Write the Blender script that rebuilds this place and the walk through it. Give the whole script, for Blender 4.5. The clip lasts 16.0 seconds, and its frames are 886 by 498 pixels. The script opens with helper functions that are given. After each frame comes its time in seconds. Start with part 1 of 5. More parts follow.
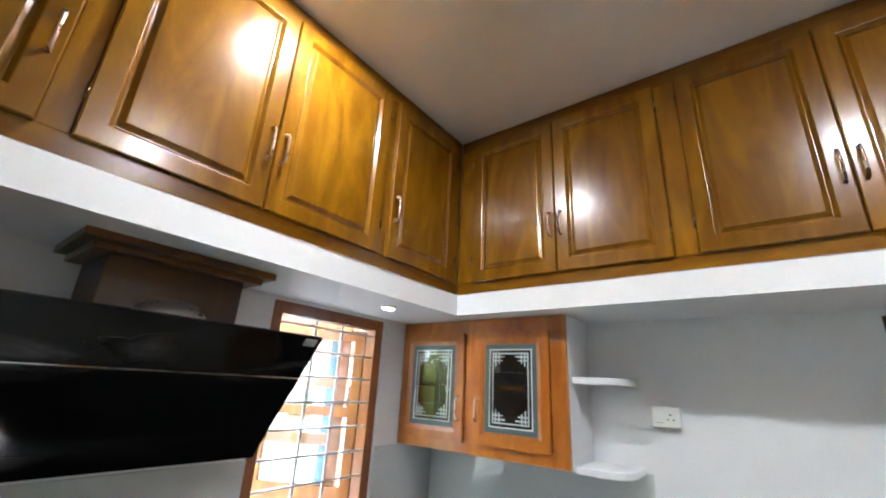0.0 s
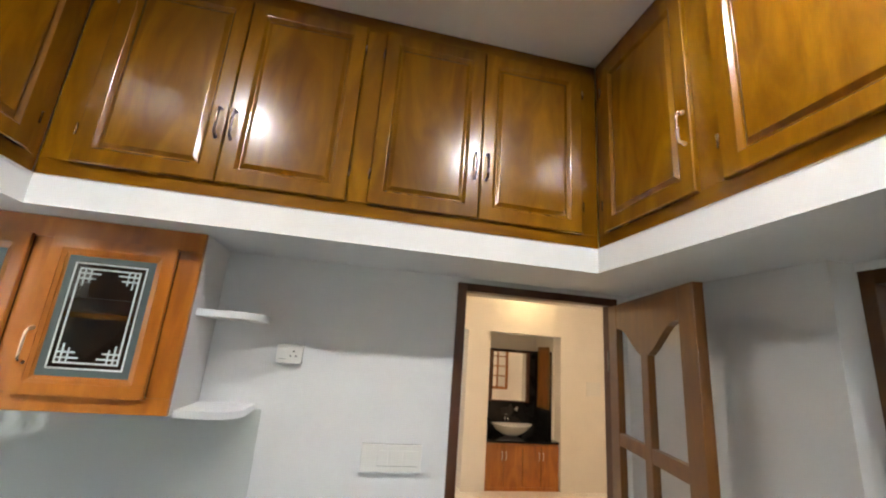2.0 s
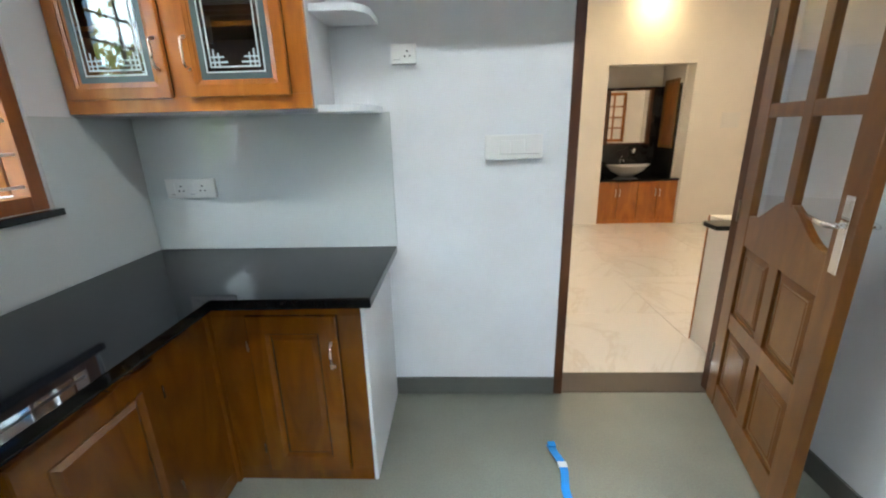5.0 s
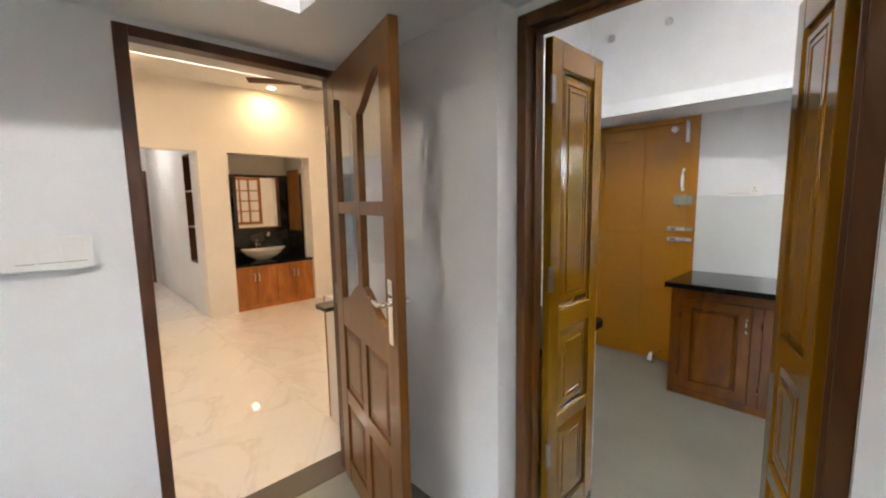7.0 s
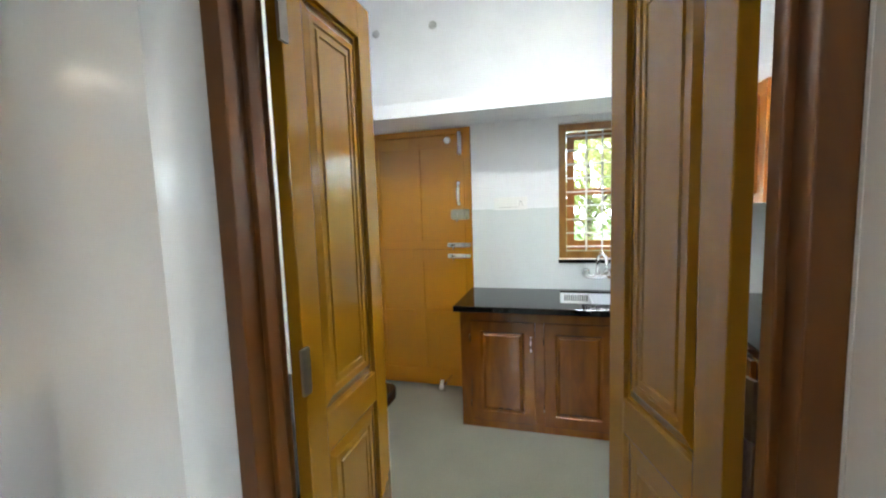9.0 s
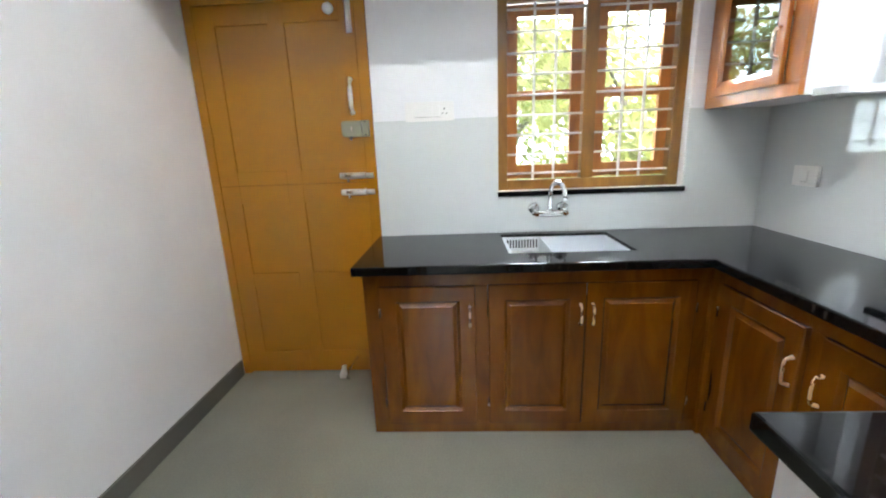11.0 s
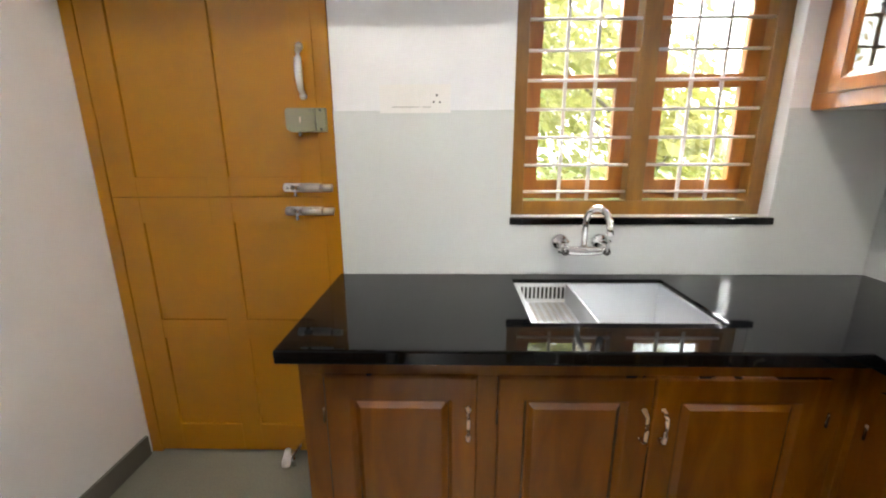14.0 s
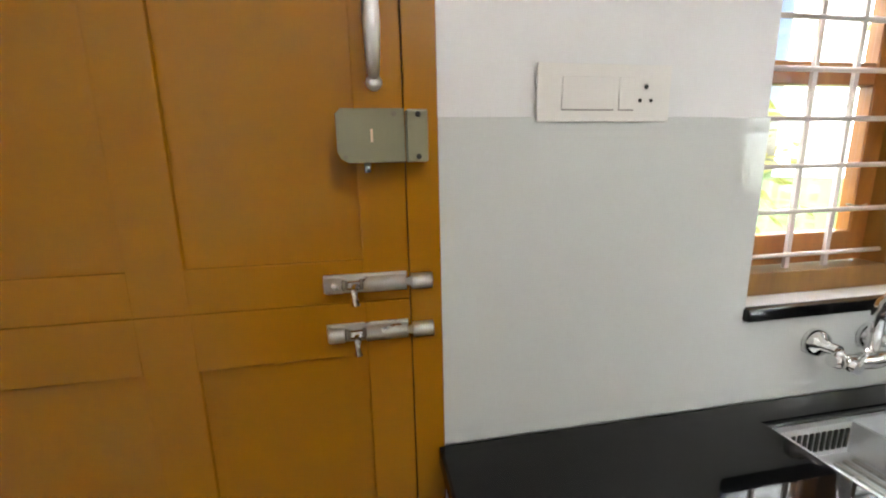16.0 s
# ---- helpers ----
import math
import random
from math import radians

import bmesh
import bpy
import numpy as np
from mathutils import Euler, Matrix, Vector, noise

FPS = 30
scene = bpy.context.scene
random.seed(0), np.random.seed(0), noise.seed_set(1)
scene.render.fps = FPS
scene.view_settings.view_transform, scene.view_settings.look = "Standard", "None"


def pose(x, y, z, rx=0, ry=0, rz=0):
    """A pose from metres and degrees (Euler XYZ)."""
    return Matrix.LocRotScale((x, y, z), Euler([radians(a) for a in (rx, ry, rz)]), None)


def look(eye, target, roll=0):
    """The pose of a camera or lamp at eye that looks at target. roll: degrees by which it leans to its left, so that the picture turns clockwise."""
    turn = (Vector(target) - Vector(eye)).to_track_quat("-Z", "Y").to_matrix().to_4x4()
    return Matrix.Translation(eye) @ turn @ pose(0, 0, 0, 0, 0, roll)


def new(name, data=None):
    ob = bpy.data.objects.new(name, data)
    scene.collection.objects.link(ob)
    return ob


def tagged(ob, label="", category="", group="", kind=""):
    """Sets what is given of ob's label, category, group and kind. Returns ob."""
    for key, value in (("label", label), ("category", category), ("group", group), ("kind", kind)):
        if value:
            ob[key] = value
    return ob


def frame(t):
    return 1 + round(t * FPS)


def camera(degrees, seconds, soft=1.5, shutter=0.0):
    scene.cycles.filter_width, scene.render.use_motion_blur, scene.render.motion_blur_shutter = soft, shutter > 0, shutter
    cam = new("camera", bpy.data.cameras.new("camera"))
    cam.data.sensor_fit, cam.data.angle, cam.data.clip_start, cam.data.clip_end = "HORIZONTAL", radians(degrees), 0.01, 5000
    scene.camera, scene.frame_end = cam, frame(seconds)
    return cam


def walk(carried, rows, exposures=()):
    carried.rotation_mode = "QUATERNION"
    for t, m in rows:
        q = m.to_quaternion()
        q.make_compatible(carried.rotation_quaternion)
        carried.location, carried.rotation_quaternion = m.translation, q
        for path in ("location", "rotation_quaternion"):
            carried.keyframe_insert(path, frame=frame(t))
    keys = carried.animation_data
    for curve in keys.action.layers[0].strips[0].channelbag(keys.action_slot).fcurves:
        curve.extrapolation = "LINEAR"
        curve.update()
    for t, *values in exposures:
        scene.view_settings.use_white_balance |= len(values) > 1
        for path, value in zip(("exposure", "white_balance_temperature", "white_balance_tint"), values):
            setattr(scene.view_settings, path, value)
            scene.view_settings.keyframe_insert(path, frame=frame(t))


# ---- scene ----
cam = camera(95.1, 16.0, soft=2.1)
PATH = [
    (0, (0.192, 0.146, 1.806), (-0.973, 1.638, 2.451), 3.1),
    (0.5, (0.212, 0.24, 1.817), (-0.66, 1.919, 2.465), 3.3),
    (1, (0.139, 0.299, 1.795), (-0.247, 2.139, 2.477), 3.9),
    (1.5, (0.134, 0.321, 1.819), (0.201, 2.215, 2.459), 4.5),
    (2, (0.095, 0.324, 1.784), (0.467, 2.225, 2.28), 4.4),
    (2.5, (0.044, 0.36, 1.682), (0.376, 2.319, 1.91), 3.3),
    (3, (0.027, 0.355, 1.611), (0.187, 2.348, 1.593), 2.0),
    (5.3, (0.076, 0.321, 1.418), (-0.005, 2.232, 0.831), -1.5),
    (5.5, (0.115, 0.323, 1.426), (0.181, 2.239, 0.855), -1.3),
    (6, (0.19, 0.35, 1.447), (0.786, 2.203, 0.99), -1.1),
    (6.5, (0.215, 0.364, 1.477), (1.276, 2.026, 1.142), -0.9),
    (7, (0.351, 0.37, 1.482), (1.727, 1.803, 1.244), -1.0),
    (7.5, (0.554, 0.397, 1.488), (2.123, 1.623, 1.3), -1.5),
    (8, (0.713, 0.516, 1.485), (2.459, 1.481, 1.34), -2.1),
    (8.5, (0.838, 0.63, 1.492), (2.7, 1.346, 1.353), -1.9),
    (8.7, (0.905, 0.662, 1.499), (2.798, 1.289, 1.347), -1.6),
    (10.8, (1.856, 0.839, 1.364), (3.793, 1.03, 0.903), -2.8),
    (11, (1.949, 0.881, 1.333), (3.888, 0.982, 0.852), -2.3),
    (11.5, (2.127, 0.888, 1.324), (4.05, 0.736, 0.795), -1.7),
    (12, (2.188, 0.835, 1.318), (4.054, 0.393, 0.748), -1.2),
    (12.5, (2.223, 0.814, 1.326), (4.056, 0.262, 0.745), -0.8),
    (13, (2.354, 0.772, 1.328), (4.22, 0.318, 0.77), -0.5),
    (13.5, (2.475, 0.786, 1.347), (4.394, 0.561, 0.83), -0.4),
    (14, (2.642, 0.904, 1.356), (4.58, 0.952, 0.867), -0.3),
    (14.5, (2.813, 1.069, 1.334), (4.741, 1.309, 0.862), 0.1),
    (15, (3.062, 1.221, 1.356), (4.98, 1.519, 0.877), -0.1),
    (15.5, (3.28, 1.358, 1.35), (5.23, 1.45, 0.914), -0.4),
    (16, (3.497, 1.465, 1.403), (5.426, 1.122, 1.005), -1.2),
]
walk(cam, [(t, look(eye, target, roll)) for t, eye, target, roll in PATH],
     exposures=[(0.0, 1.18, 6050, 8), (1.5, 1.12, 6450, 8), (3.0, 1.13, 6700, 10), (5.5, 1.25, 5700, 2), (6.0, 1.3, 5750, 2), (7.0, 1.25, 6600, 12), (8.5, 1.68, 6250, 3), (10.8, 1.74, 6150, 8),
                (12.0, 1.64, 6800, 12), (13.5, 1.62, 7350, 18), (14.5, 1.35, 6600, 7), (15.0, 1.1, 6500, 7), (16.0, 1.15, 7050, 11)])

# ---- world, sun, lamps ----
world = bpy.data.worlds.new("sky")
scene.world = world
world.use_nodes = True
wn = world.node_tree
sky = wn.nodes.new("ShaderNodeTexSky")
sky.sky_type, sky.sun_disc = "NISHITA", False
sky.sun_elevation, sky.sun_rotation = radians(62), radians(8)
sky.air_density, sky.dust_density = 1.0, 2.0
wn.links.new(sky.outputs[0], wn.nodes["Background"].inputs[0])
wn.nodes["Background"].inputs[1].default_value = 0.15

sun = new("sun", bpy.data.lights.new("sun", "SUN"))
sun.data.energy, sun.data.angle, sun.data.color = 5.0, radians(0.5), (1.0, 0.94, 0.84)
sun.matrix_world = look((0, 0, 0), (-0.07, -0.46, -0.88))


def area(name, eye, target, w, h, watts, color):
    ob = new(name, bpy.data.lights.new(name, "AREA"))
    ob.data.shape, ob.data.size, ob.data.size_y = "RECTANGLE", w, h
    ob.data.energy, ob.data.color = watts, color
    ob.matrix_world = look(eye, target)
    return ob


def disc_lamp(name, eye, size, watts, color):
    ob = new(name, bpy.data.lights.new(name, "AREA"))
    ob.data.shape, ob.data.size = "DISK", size
    ob.data.energy, ob.data.color = watts, color
    ob.matrix_world = look(eye, (eye[0], eye[1] + 0.0001, eye[2] - 1))
    return ob


WARM, WHITE, DAY = (1.0, 0.68, 0.30), (1.0, 0.97, 0.93), (0.84, 0.92, 1.0)
for lx, lw in ((-0.74, 11.0), (0.76, 11.5)):
    disc_lamp("ceiling_lamp_light", (lx, 0.75, 3.165), 0.13, lw, WHITE)
disc_lamp("slab_lamp_light", (-1.18, 1.51, 2.148), 0.06, 0.8, WHITE)
# unseen lamp, added to brighten the work kitchen
disc_lamp("work_fill_light", (2.45, 0.8, 3.27), 0.14, 18.0, WHITE)
for lx in (0.4, 2.6):
    disc_lamp("hall_lamp_light", (lx, 5.93, 2.985), 0.10, 3.6, WARM)
# discs without fixtures, added to brighten the hall and the passage
disc_lamp("hall_fill_light", (0.9, 3.9, 3.27), 0.5, 11.5, (1.0, 0.73, 0.47))
disc_lamp("hall_fill_light", (3.2, 3.9, 3.27), 0.5, 11.5, (1.0, 0.73, 0.47))
disc_lamp("passage_fill_light", (0.9, 8.2, 3.0), 0.3, 14.0, (1.0, 0.92, 0.85))
# daylight that the sky sends in at the openings
area("east_daylight", (5.6, 0.18, 2.9), (4.25, 0.18, 1.5), 1.8, 1.3, 115.0, (0.92, 0.97, 1.0))
area("south_daylight", (3.85, -2.3, 2.2), (3.0, -0.8, 1.5), 1.3, 1.3, 60.0, DAY)
# no rear opening is in view; this lamp is added to light the pier
area("rear_fill_daylight", (0.35, -3.3, 2.5), (0.35, -1.6, 1.5), 1.4, 1.3, 100.0, DAY)
area("west_daylight", (-2.9, 1.44, 2.9), (-1.55, 1.44, 1.5), 0.9, 1.0, 150.0, DAY)


# ---- materials ----
def material(name):
    m = bpy.data.materials.new(name)
    m.use_nodes = True
    return m, m.node_tree.nodes, m.node_tree.links, m.node_tree.nodes["Principled BSDF"]


def setp(b, **kw):
    names = {"color": "Base Color", "rough": "Roughness", "metal": "Metallic", "coat": "Coat Weight",
             "coat_rough": "Coat Roughness", "ior": "IOR", "trans": "Transmission Weight", "spec": "Specular IOR Level",
             "alpha": "Alpha", "glow": "Emission Strength", "glow_color": "Emission Color"}
    for k, v in kw.items():
        b.inputs[names[k]].default_value = (*v, 1) if isinstance(v, tuple) else v


def tex(nodes, links, scale, detail=4, stretch=(1, 1, 1), distortion=0.0, rough=0.55):
    co, mp = nodes.new("ShaderNodeTexCoord"), nodes.new("ShaderNodeMapping")
    nz = nodes.new("ShaderNodeTexNoise")
    mp.inputs["Scale"].default_value = stretch
    nz.inputs["Scale"].default_value, nz.inputs["Detail"].default_value = scale, detail
    nz.inputs["Distortion"].default_value, nz.inputs["Roughness"].default_value = distortion, rough
    links.new(co.outputs["Object"], mp.inputs[0])
    links.new(mp.outputs[0], nz.inputs["Vector"])
    return nz


def ramp(nodes, links, src, stops):
    r = nodes.new("ShaderNodeValToRGB")
    while len(r.color_ramp.elements) < len(stops):
        r.color_ramp.elements.new(0.5)
    for e, (p, c) in zip(r.color_ramp.elements, stops):
        e.position, e.color = p, (*c, 1)
    links.new(src, r.inputs[0])
    return r


def bump(nodes, links, src, b, strength, dist=0.002):
    n = nodes.new("ShaderNodeBump")
    n.inputs["Strength"].default_value, n.inputs["Distance"].default_value = strength, dist
    links.new(src, n.inputs["Height"])
    links.new(n.outputs[0], b.inputs["Normal"])


def mixed(nodes, links, fac, a, b, mode="MIX"):
    m = nodes.new("ShaderNodeMix")
    m.data_type, m.blend_type = "RGBA", mode
    if isinstance(fac, float):
        m.inputs[0].default_value = fac
    else:
        links.new(fac, m.inputs[0])
    for sock, v in ((m.inputs[6], a), (m.inputs[7], b)):
        if isinstance(v, tuple):
            sock.default_value = (*v, 1)
        else:
            links.new(v, sock)
    return m.outputs[2]


def wood(name, dark, mid, light, along="z", rough=0.28, coat=0.5, coat_rough=0.12, grain=1.0):
    """Varnished timber: long figure, fine pores and a change of tone from board to board."""
    m, n, l, b = material(name)
    st = {"z": (5, 5, 1.3), "x": (1.3, 5, 5), "y": (5, 1.3, 5)}[along]
    fig = tex(n, l, 1.5, 4, st, 1.6, 0.5)
    c1 = ramp(n, l, fig.outputs["Fac"], [(0.18, dark), (0.5, mid), (0.82, light)])
    fine = tex(n, l, 16, 3, st, 0.5)
    c2 = ramp(n, l, fine.outputs["Fac"], [(0.3, (0.90, 0.88, 0.85)), (0.6, (1.0, 1.0, 1.0))])
    big = tex(n, l, 3.4, 4, (1, 1, 0.7), 1.2)
    c3 = ramp(n, l, big.outputs["Fac"], [(0.3, (0.87, 0.85, 0.82)), (0.7, (1.06, 1.05, 1.03))])
    info = n.new("ShaderNodeObjectInfo")
    c4 = ramp(n, l, info.outputs["Random"], [(0.0, (0.86, 0.84, 0.80)), (1.0, (1.08, 1.06, 1.02))])
    k = mixed(n, l, grain * 0.8, c1.outputs[0], c2.outputs[0], "MULTIPLY")
    k = mixed(n, l, 0.9, k, c3.outputs[0], "MULTIPLY")
    k = mixed(n, l, 1.0, k, c4.outputs[0], "MULTIPLY")
    l.new(k, b.inputs["Base Color"])
    setp(b, rough=rough, coat=coat, coat_rough=coat_rough)
    bump(n, l, fine.outputs["Fac"], b, 0.06)
    return m


def paint(name, color, rough, spots=0.06, coat=0.0, bumpy=0.05, scale=3.0):
    m, n, l, b = material(name)
    a = tex(n, l, scale, 5)
    lo = tuple(c * (1 - spots * 1.6) for c in color)
    hi = tuple(min(1, c * (1 + spots)) for c in color)
    r = ramp(n, l, a.outputs["Fac"], [(0.3, lo), (0.7, hi)])
    l.new(r.outputs[0], b.inputs["Base Color"])
    f = tex(n, l, 60, 3)
    rr = n.new("ShaderNodeMapRange")
    rr.inputs["To Min"].default_value, rr.inputs["To Max"].default_value = rough * 0.85, min(1, rough * 1.15)
    l.new(a.outputs["Fac"], rr.inputs["Value"])
    l.new(rr.outputs[0], b.inputs["Roughness"])
    setp(b, coat=coat, coat_rough=0.08)
    bump(n, l, f.outputs["Fac"], b, bumpy, 0.001)
    return m


def metal(name, color, rough):
    m, n, l, b = material(name)
    setp(b, color=color, metal=1.0)
    a = tex(n, l, 25, 3)
    rr = n.new("ShaderNodeMapRange")
    rr.inputs["To Min"].default_value, rr.inputs["To Max"].default_value = rough * 0.6, rough * 1.5
    l.new(a.outputs["Fac"], rr.inputs["Value"])
    l.new(rr.outputs[0], b.inputs["Roughness"])
    return m


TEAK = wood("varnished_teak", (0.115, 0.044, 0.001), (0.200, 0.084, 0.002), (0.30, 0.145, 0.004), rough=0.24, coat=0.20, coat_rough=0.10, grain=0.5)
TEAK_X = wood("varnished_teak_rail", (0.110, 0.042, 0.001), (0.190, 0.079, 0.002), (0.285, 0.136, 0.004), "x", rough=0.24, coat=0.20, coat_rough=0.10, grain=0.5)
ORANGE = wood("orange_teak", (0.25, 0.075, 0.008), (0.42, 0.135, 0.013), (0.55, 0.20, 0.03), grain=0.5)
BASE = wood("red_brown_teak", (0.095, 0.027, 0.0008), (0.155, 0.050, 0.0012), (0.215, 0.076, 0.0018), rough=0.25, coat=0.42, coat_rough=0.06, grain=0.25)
FRAME = wood("dark_door_frame", (0.040, 0.011, 0.003), (0.080, 0.024, 0.005), (0.125, 0.042, 0.009), rough=0.38, coat=0.2)
DOORWOOD = wood("pale_brown_door", (0.085, 0.029, 0.003), (0.150, 0.056, 0.005), (0.21, 0.086, 0.010), rough=0.34, coat=0.2)
WINWOOD = wood("window_timber", (0.20, 0.065, 0.010), (0.36, 0.13, 0.018), (0.46, 0.19, 0.03), rough=0.35, coat=0.3)
WINFRAME = wood("window_frame_timber", (0.16, 0.070, 0.010), (0.27, 0.125, 0.016), (0.36, 0.17, 0.025), rough=0.35, coat=0.3)
OCHRE = paint("ochre_enamel", (0.355, 0.145, 0.004), 0.24, 0.008, coat=0.0, bumpy=0.015)
BROWN_ENAMEL = paint("brown_enamel_leaf", (0.215, 0.098, 0.004), 0.15, 0.08, coat=0.45, bumpy=0.03)
FRAME2 = wood("brown_enamel_frame", (0.050, 0.015, 0.001), (0.085, 0.028, 0.002), (0.12, 0.044, 0.003), rough=0.34, coat=0.2, grain=0.3)
WALL = paint("white_wall_paint", (0.76, 0.77, 0.79), 0.42, 0.03, bumpy=0.10)
GLOSSWALL = paint("glossy_white_wall", (0.74, 0.75, 0.76), 0.2, 0.03, coat=0.6, bumpy=0.03)
CEIL = paint("ceiling_paint", (0.82, 0.80, 0.78), 0.6, 0.03)
SLABW = paint("loft_slab_paint", (0.80, 0.82, 0.85), 0.5, 0.02)
CREAM = paint("cream_hall_paint", (0.82, 0.78, 0.73), 0.5, 0.02)
TILEW = paint("grey_white_glazed_tile", (0.62, 0.65, 0.645), 0.035, 0.025, coat=0.3, bumpy=0.015, scale=1.2)
SKIRT = paint("dark_grey_skirting", (0.11, 0.11, 0.095), 0.35, 0.08)
PLASTIC = paint("white_plastic", (0.78, 0.77, 0.75), 0.3, 0.02, bumpy=0.0)
GREYLOCK = paint("grey_green_lock_enamel", (0.24, 0.23, 0.15), 0.3, 0.05, bumpy=0.08)
BLACK = paint("black_gap", (0.01, 0.01, 0.01), 0.6, 0.05)
BARS = paint("white_painted_bar", (0.75, 0.68, 0.66), 0.35, 0.04, bumpy=0.05)
BLUE = paint("blue_strap", (0.02, 0.26, 0.72), 0.4, 0.08)
CERAMIC = paint("white_ceramic", (0.85, 0.84, 0.82), 0.08, 0.01, coat=0.5, bumpy=0.0)
BLACKTILE = paint("black_wall_tile", (0.022, 0.022, 0.023), 0.15, 0.3, coat=0.3, bumpy=0.02)
PLASTER = paint("neighbour_plaster", (0.80, 0.80, 0.78), 0.8, 0.06)
ROOFRED = paint("terracotta_roof", (0.40, 0.13, 0.06), 0.7, 0.2)
CHROME = metal("chrome", (0.86, 0.86, 0.87), 0.09)
STEEL = metal("brushed_steel", (0.84, 0.86, 0.88), 0.34)
ALU = metal("pale_aluminium", (0.72, 0.71, 0.69), 0.3)
BRASS = metal("rosy_brass", (0.86, 0.67, 0.53), 0.27)
BRONZE = metal("dark_bronze", (0.20, 0.13, 0.08), 0.25)
HINGE = metal("dull_hinge", (0.25, 0.22, 0.18), 0.4)


def granite():
    m, n, l, b = material("black_granite")
    a = tex(n, l, 140, 2)
    r = ramp(n, l, a.outputs["Fac"], [(0.5, (0.003, 0.003, 0.0035)), (0.68, (0.004, 0.0045, 0.005)), (0.8, (0.010, 0.010, 0.011))])
    l.new(r.outputs[0], b.inputs["Base Color"])
    c = tex(n, l, 9, 4)
    rr = n.new("ShaderNodeMapRange")
    rr.inputs["To Min"].default_value, rr.inputs["To Max"].default_value = 0.025, 0.06
    l.new(c.outputs["Fac"], rr.inputs["Value"])
    l.new(rr.outputs[0], b.inputs["Roughness"])
    setp(b, spec=0.3)
    return m


def floor_tile():
    m, n, l, b = material("grey_green_floor_tile")
    a, f = tex(n, l, 1.6, 5), tex(n, l, 120, 3)
    r = ramp(n, l, a.outputs["Fac"], [(0.3, (0.175, 0.178, 0.145)), (0.7, (0.225, 0.228, 0.185))])
    r2 = ramp(n, l, f.outputs["Fac"], [(0.35, (0.86, 0.86, 0.86)), (0.65, (1.05, 1.05, 1.05))])
    l.new(mixed(n, l, 0.7, r.outputs[0], r2.outputs[0], "MULTIPLY"), b.inputs["Base Color"])
    setp(b, rough=0.33)
    bump(n, l, f.outputs["Fac"], b, 0.05, 0.001)
    return m


def marble():
    m, n, l, b = material("cream_marble_tile")
    a = tex(n, l, 0.55, 6, (1, 1, 1), 1.3, 0.6)
    r = ramp(n, l, a.outputs["Fac"], [(0.44, (0.80, 0.75, 0.68)), (0.480, (0.79, 0.745, 0.68)), (0.498, (0.725, 0.665, 0.59)), (0.510, (0.79, 0.745, 0.68)), (0.8, (0.83, 0.79, 0.73))])
    info = n.new("ShaderNodeObjectInfo")
    c4 = ramp(n, l, info.outputs["Random"], [(0.0, (0.95, 0.95, 0.94)), (1.0, (1.02, 1.02, 1.02))])
    l.new(mixed(n, l, 1.0, r.outputs[0], c4.outputs[0], "MULTIPLY"), b.inputs["Base Color"])
    setp(b, rough=0.06, coat=0.5, coat_rough=0.03)
    return m


def clear_glass(name, tint=(1, 1, 1), rough=0.0):
    m, n, l, b = material(name)
    setp(b, color=tint, rough=rough, trans=1.0, ior=1.45)
    return m


def mirror():
    m, n, l, b = material("mirror_silver")
    setp(b, color=(0.9, 0.9, 0.9), metal=1.0, rough=0.02)
    return m


def glow(name, color, strength):
    m, n, l, b = material(name)
    setp(b, color=color, glow_color=color, glow=strength)
    return m


def leaf_mat(name, lo, hi):
    m, n, l, b = material(name)
    g = n.new("ShaderNodeNewGeometry")
    r = ramp(n, l, g.outputs["Random Per Island"], [(0.0, lo), (1.0, hi)])
    l.new(r.outputs[0], b.inputs["Base Color"])
    setp(b, rough=0.6)
    tr, mx = n.new("ShaderNodeBsdfTranslucent"), n.new("ShaderNodeMixShader")
    l.new(r.outputs[0], tr.inputs[0])
    mx.inputs[0].default_value = 0.65
    l.new(b.outputs[0], mx.inputs[1])
    l.new(tr.outputs[0], mx.inputs[2])
    l.new(mx.outputs[0], n["Material Output"].inputs[0])
    return m


GRANITE, FLOORT, MARBLE, MIRROR = granite(), floor_tile(), marble(), mirror()
GLASS, ETCH = clear_glass("clear_glass"), paint("etched_white", (0.62, 0.66, 0.66), 0.7, 0.04)
DARKGLASS = paint("black_window_glass", (0.008, 0.008, 0.009), 0.06, 0.1, coat=0.6, bumpy=0.0)


def smear_reflection_glass():
    m, n, l, b = material("black_hood_glass")
    a = tex(n, l, 2.4, 5, (1, 0.35, 1.6), 1.4, 0.6)
    # smudges, with a grey reflection painted into the palest tone
    r = ramp(n, l, a.outputs["Fac"], [(0.5, (0.003, 0.003, 0.004)), (0.60, (0.014, 0.014, 0.016)), (0.72, (0.09, 0.09, 0.095))])
    l.new(r.outputs[0], b.inputs["Base Color"])
    rr = n.new("ShaderNodeMapRange")
    rr.inputs["From Min"].default_value, rr.inputs["From Max"].default_value = 0.45, 0.75
    rr.inputs["To Min"].default_value, rr.inputs["To Max"].default_value = 0.05, 0.35
    l.new(a.outputs["Fac"], rr.inputs["Value"])
    l.new(rr.outputs[0], b.inputs["Roughness"])
    setp(b, spec=0.35)
    return m


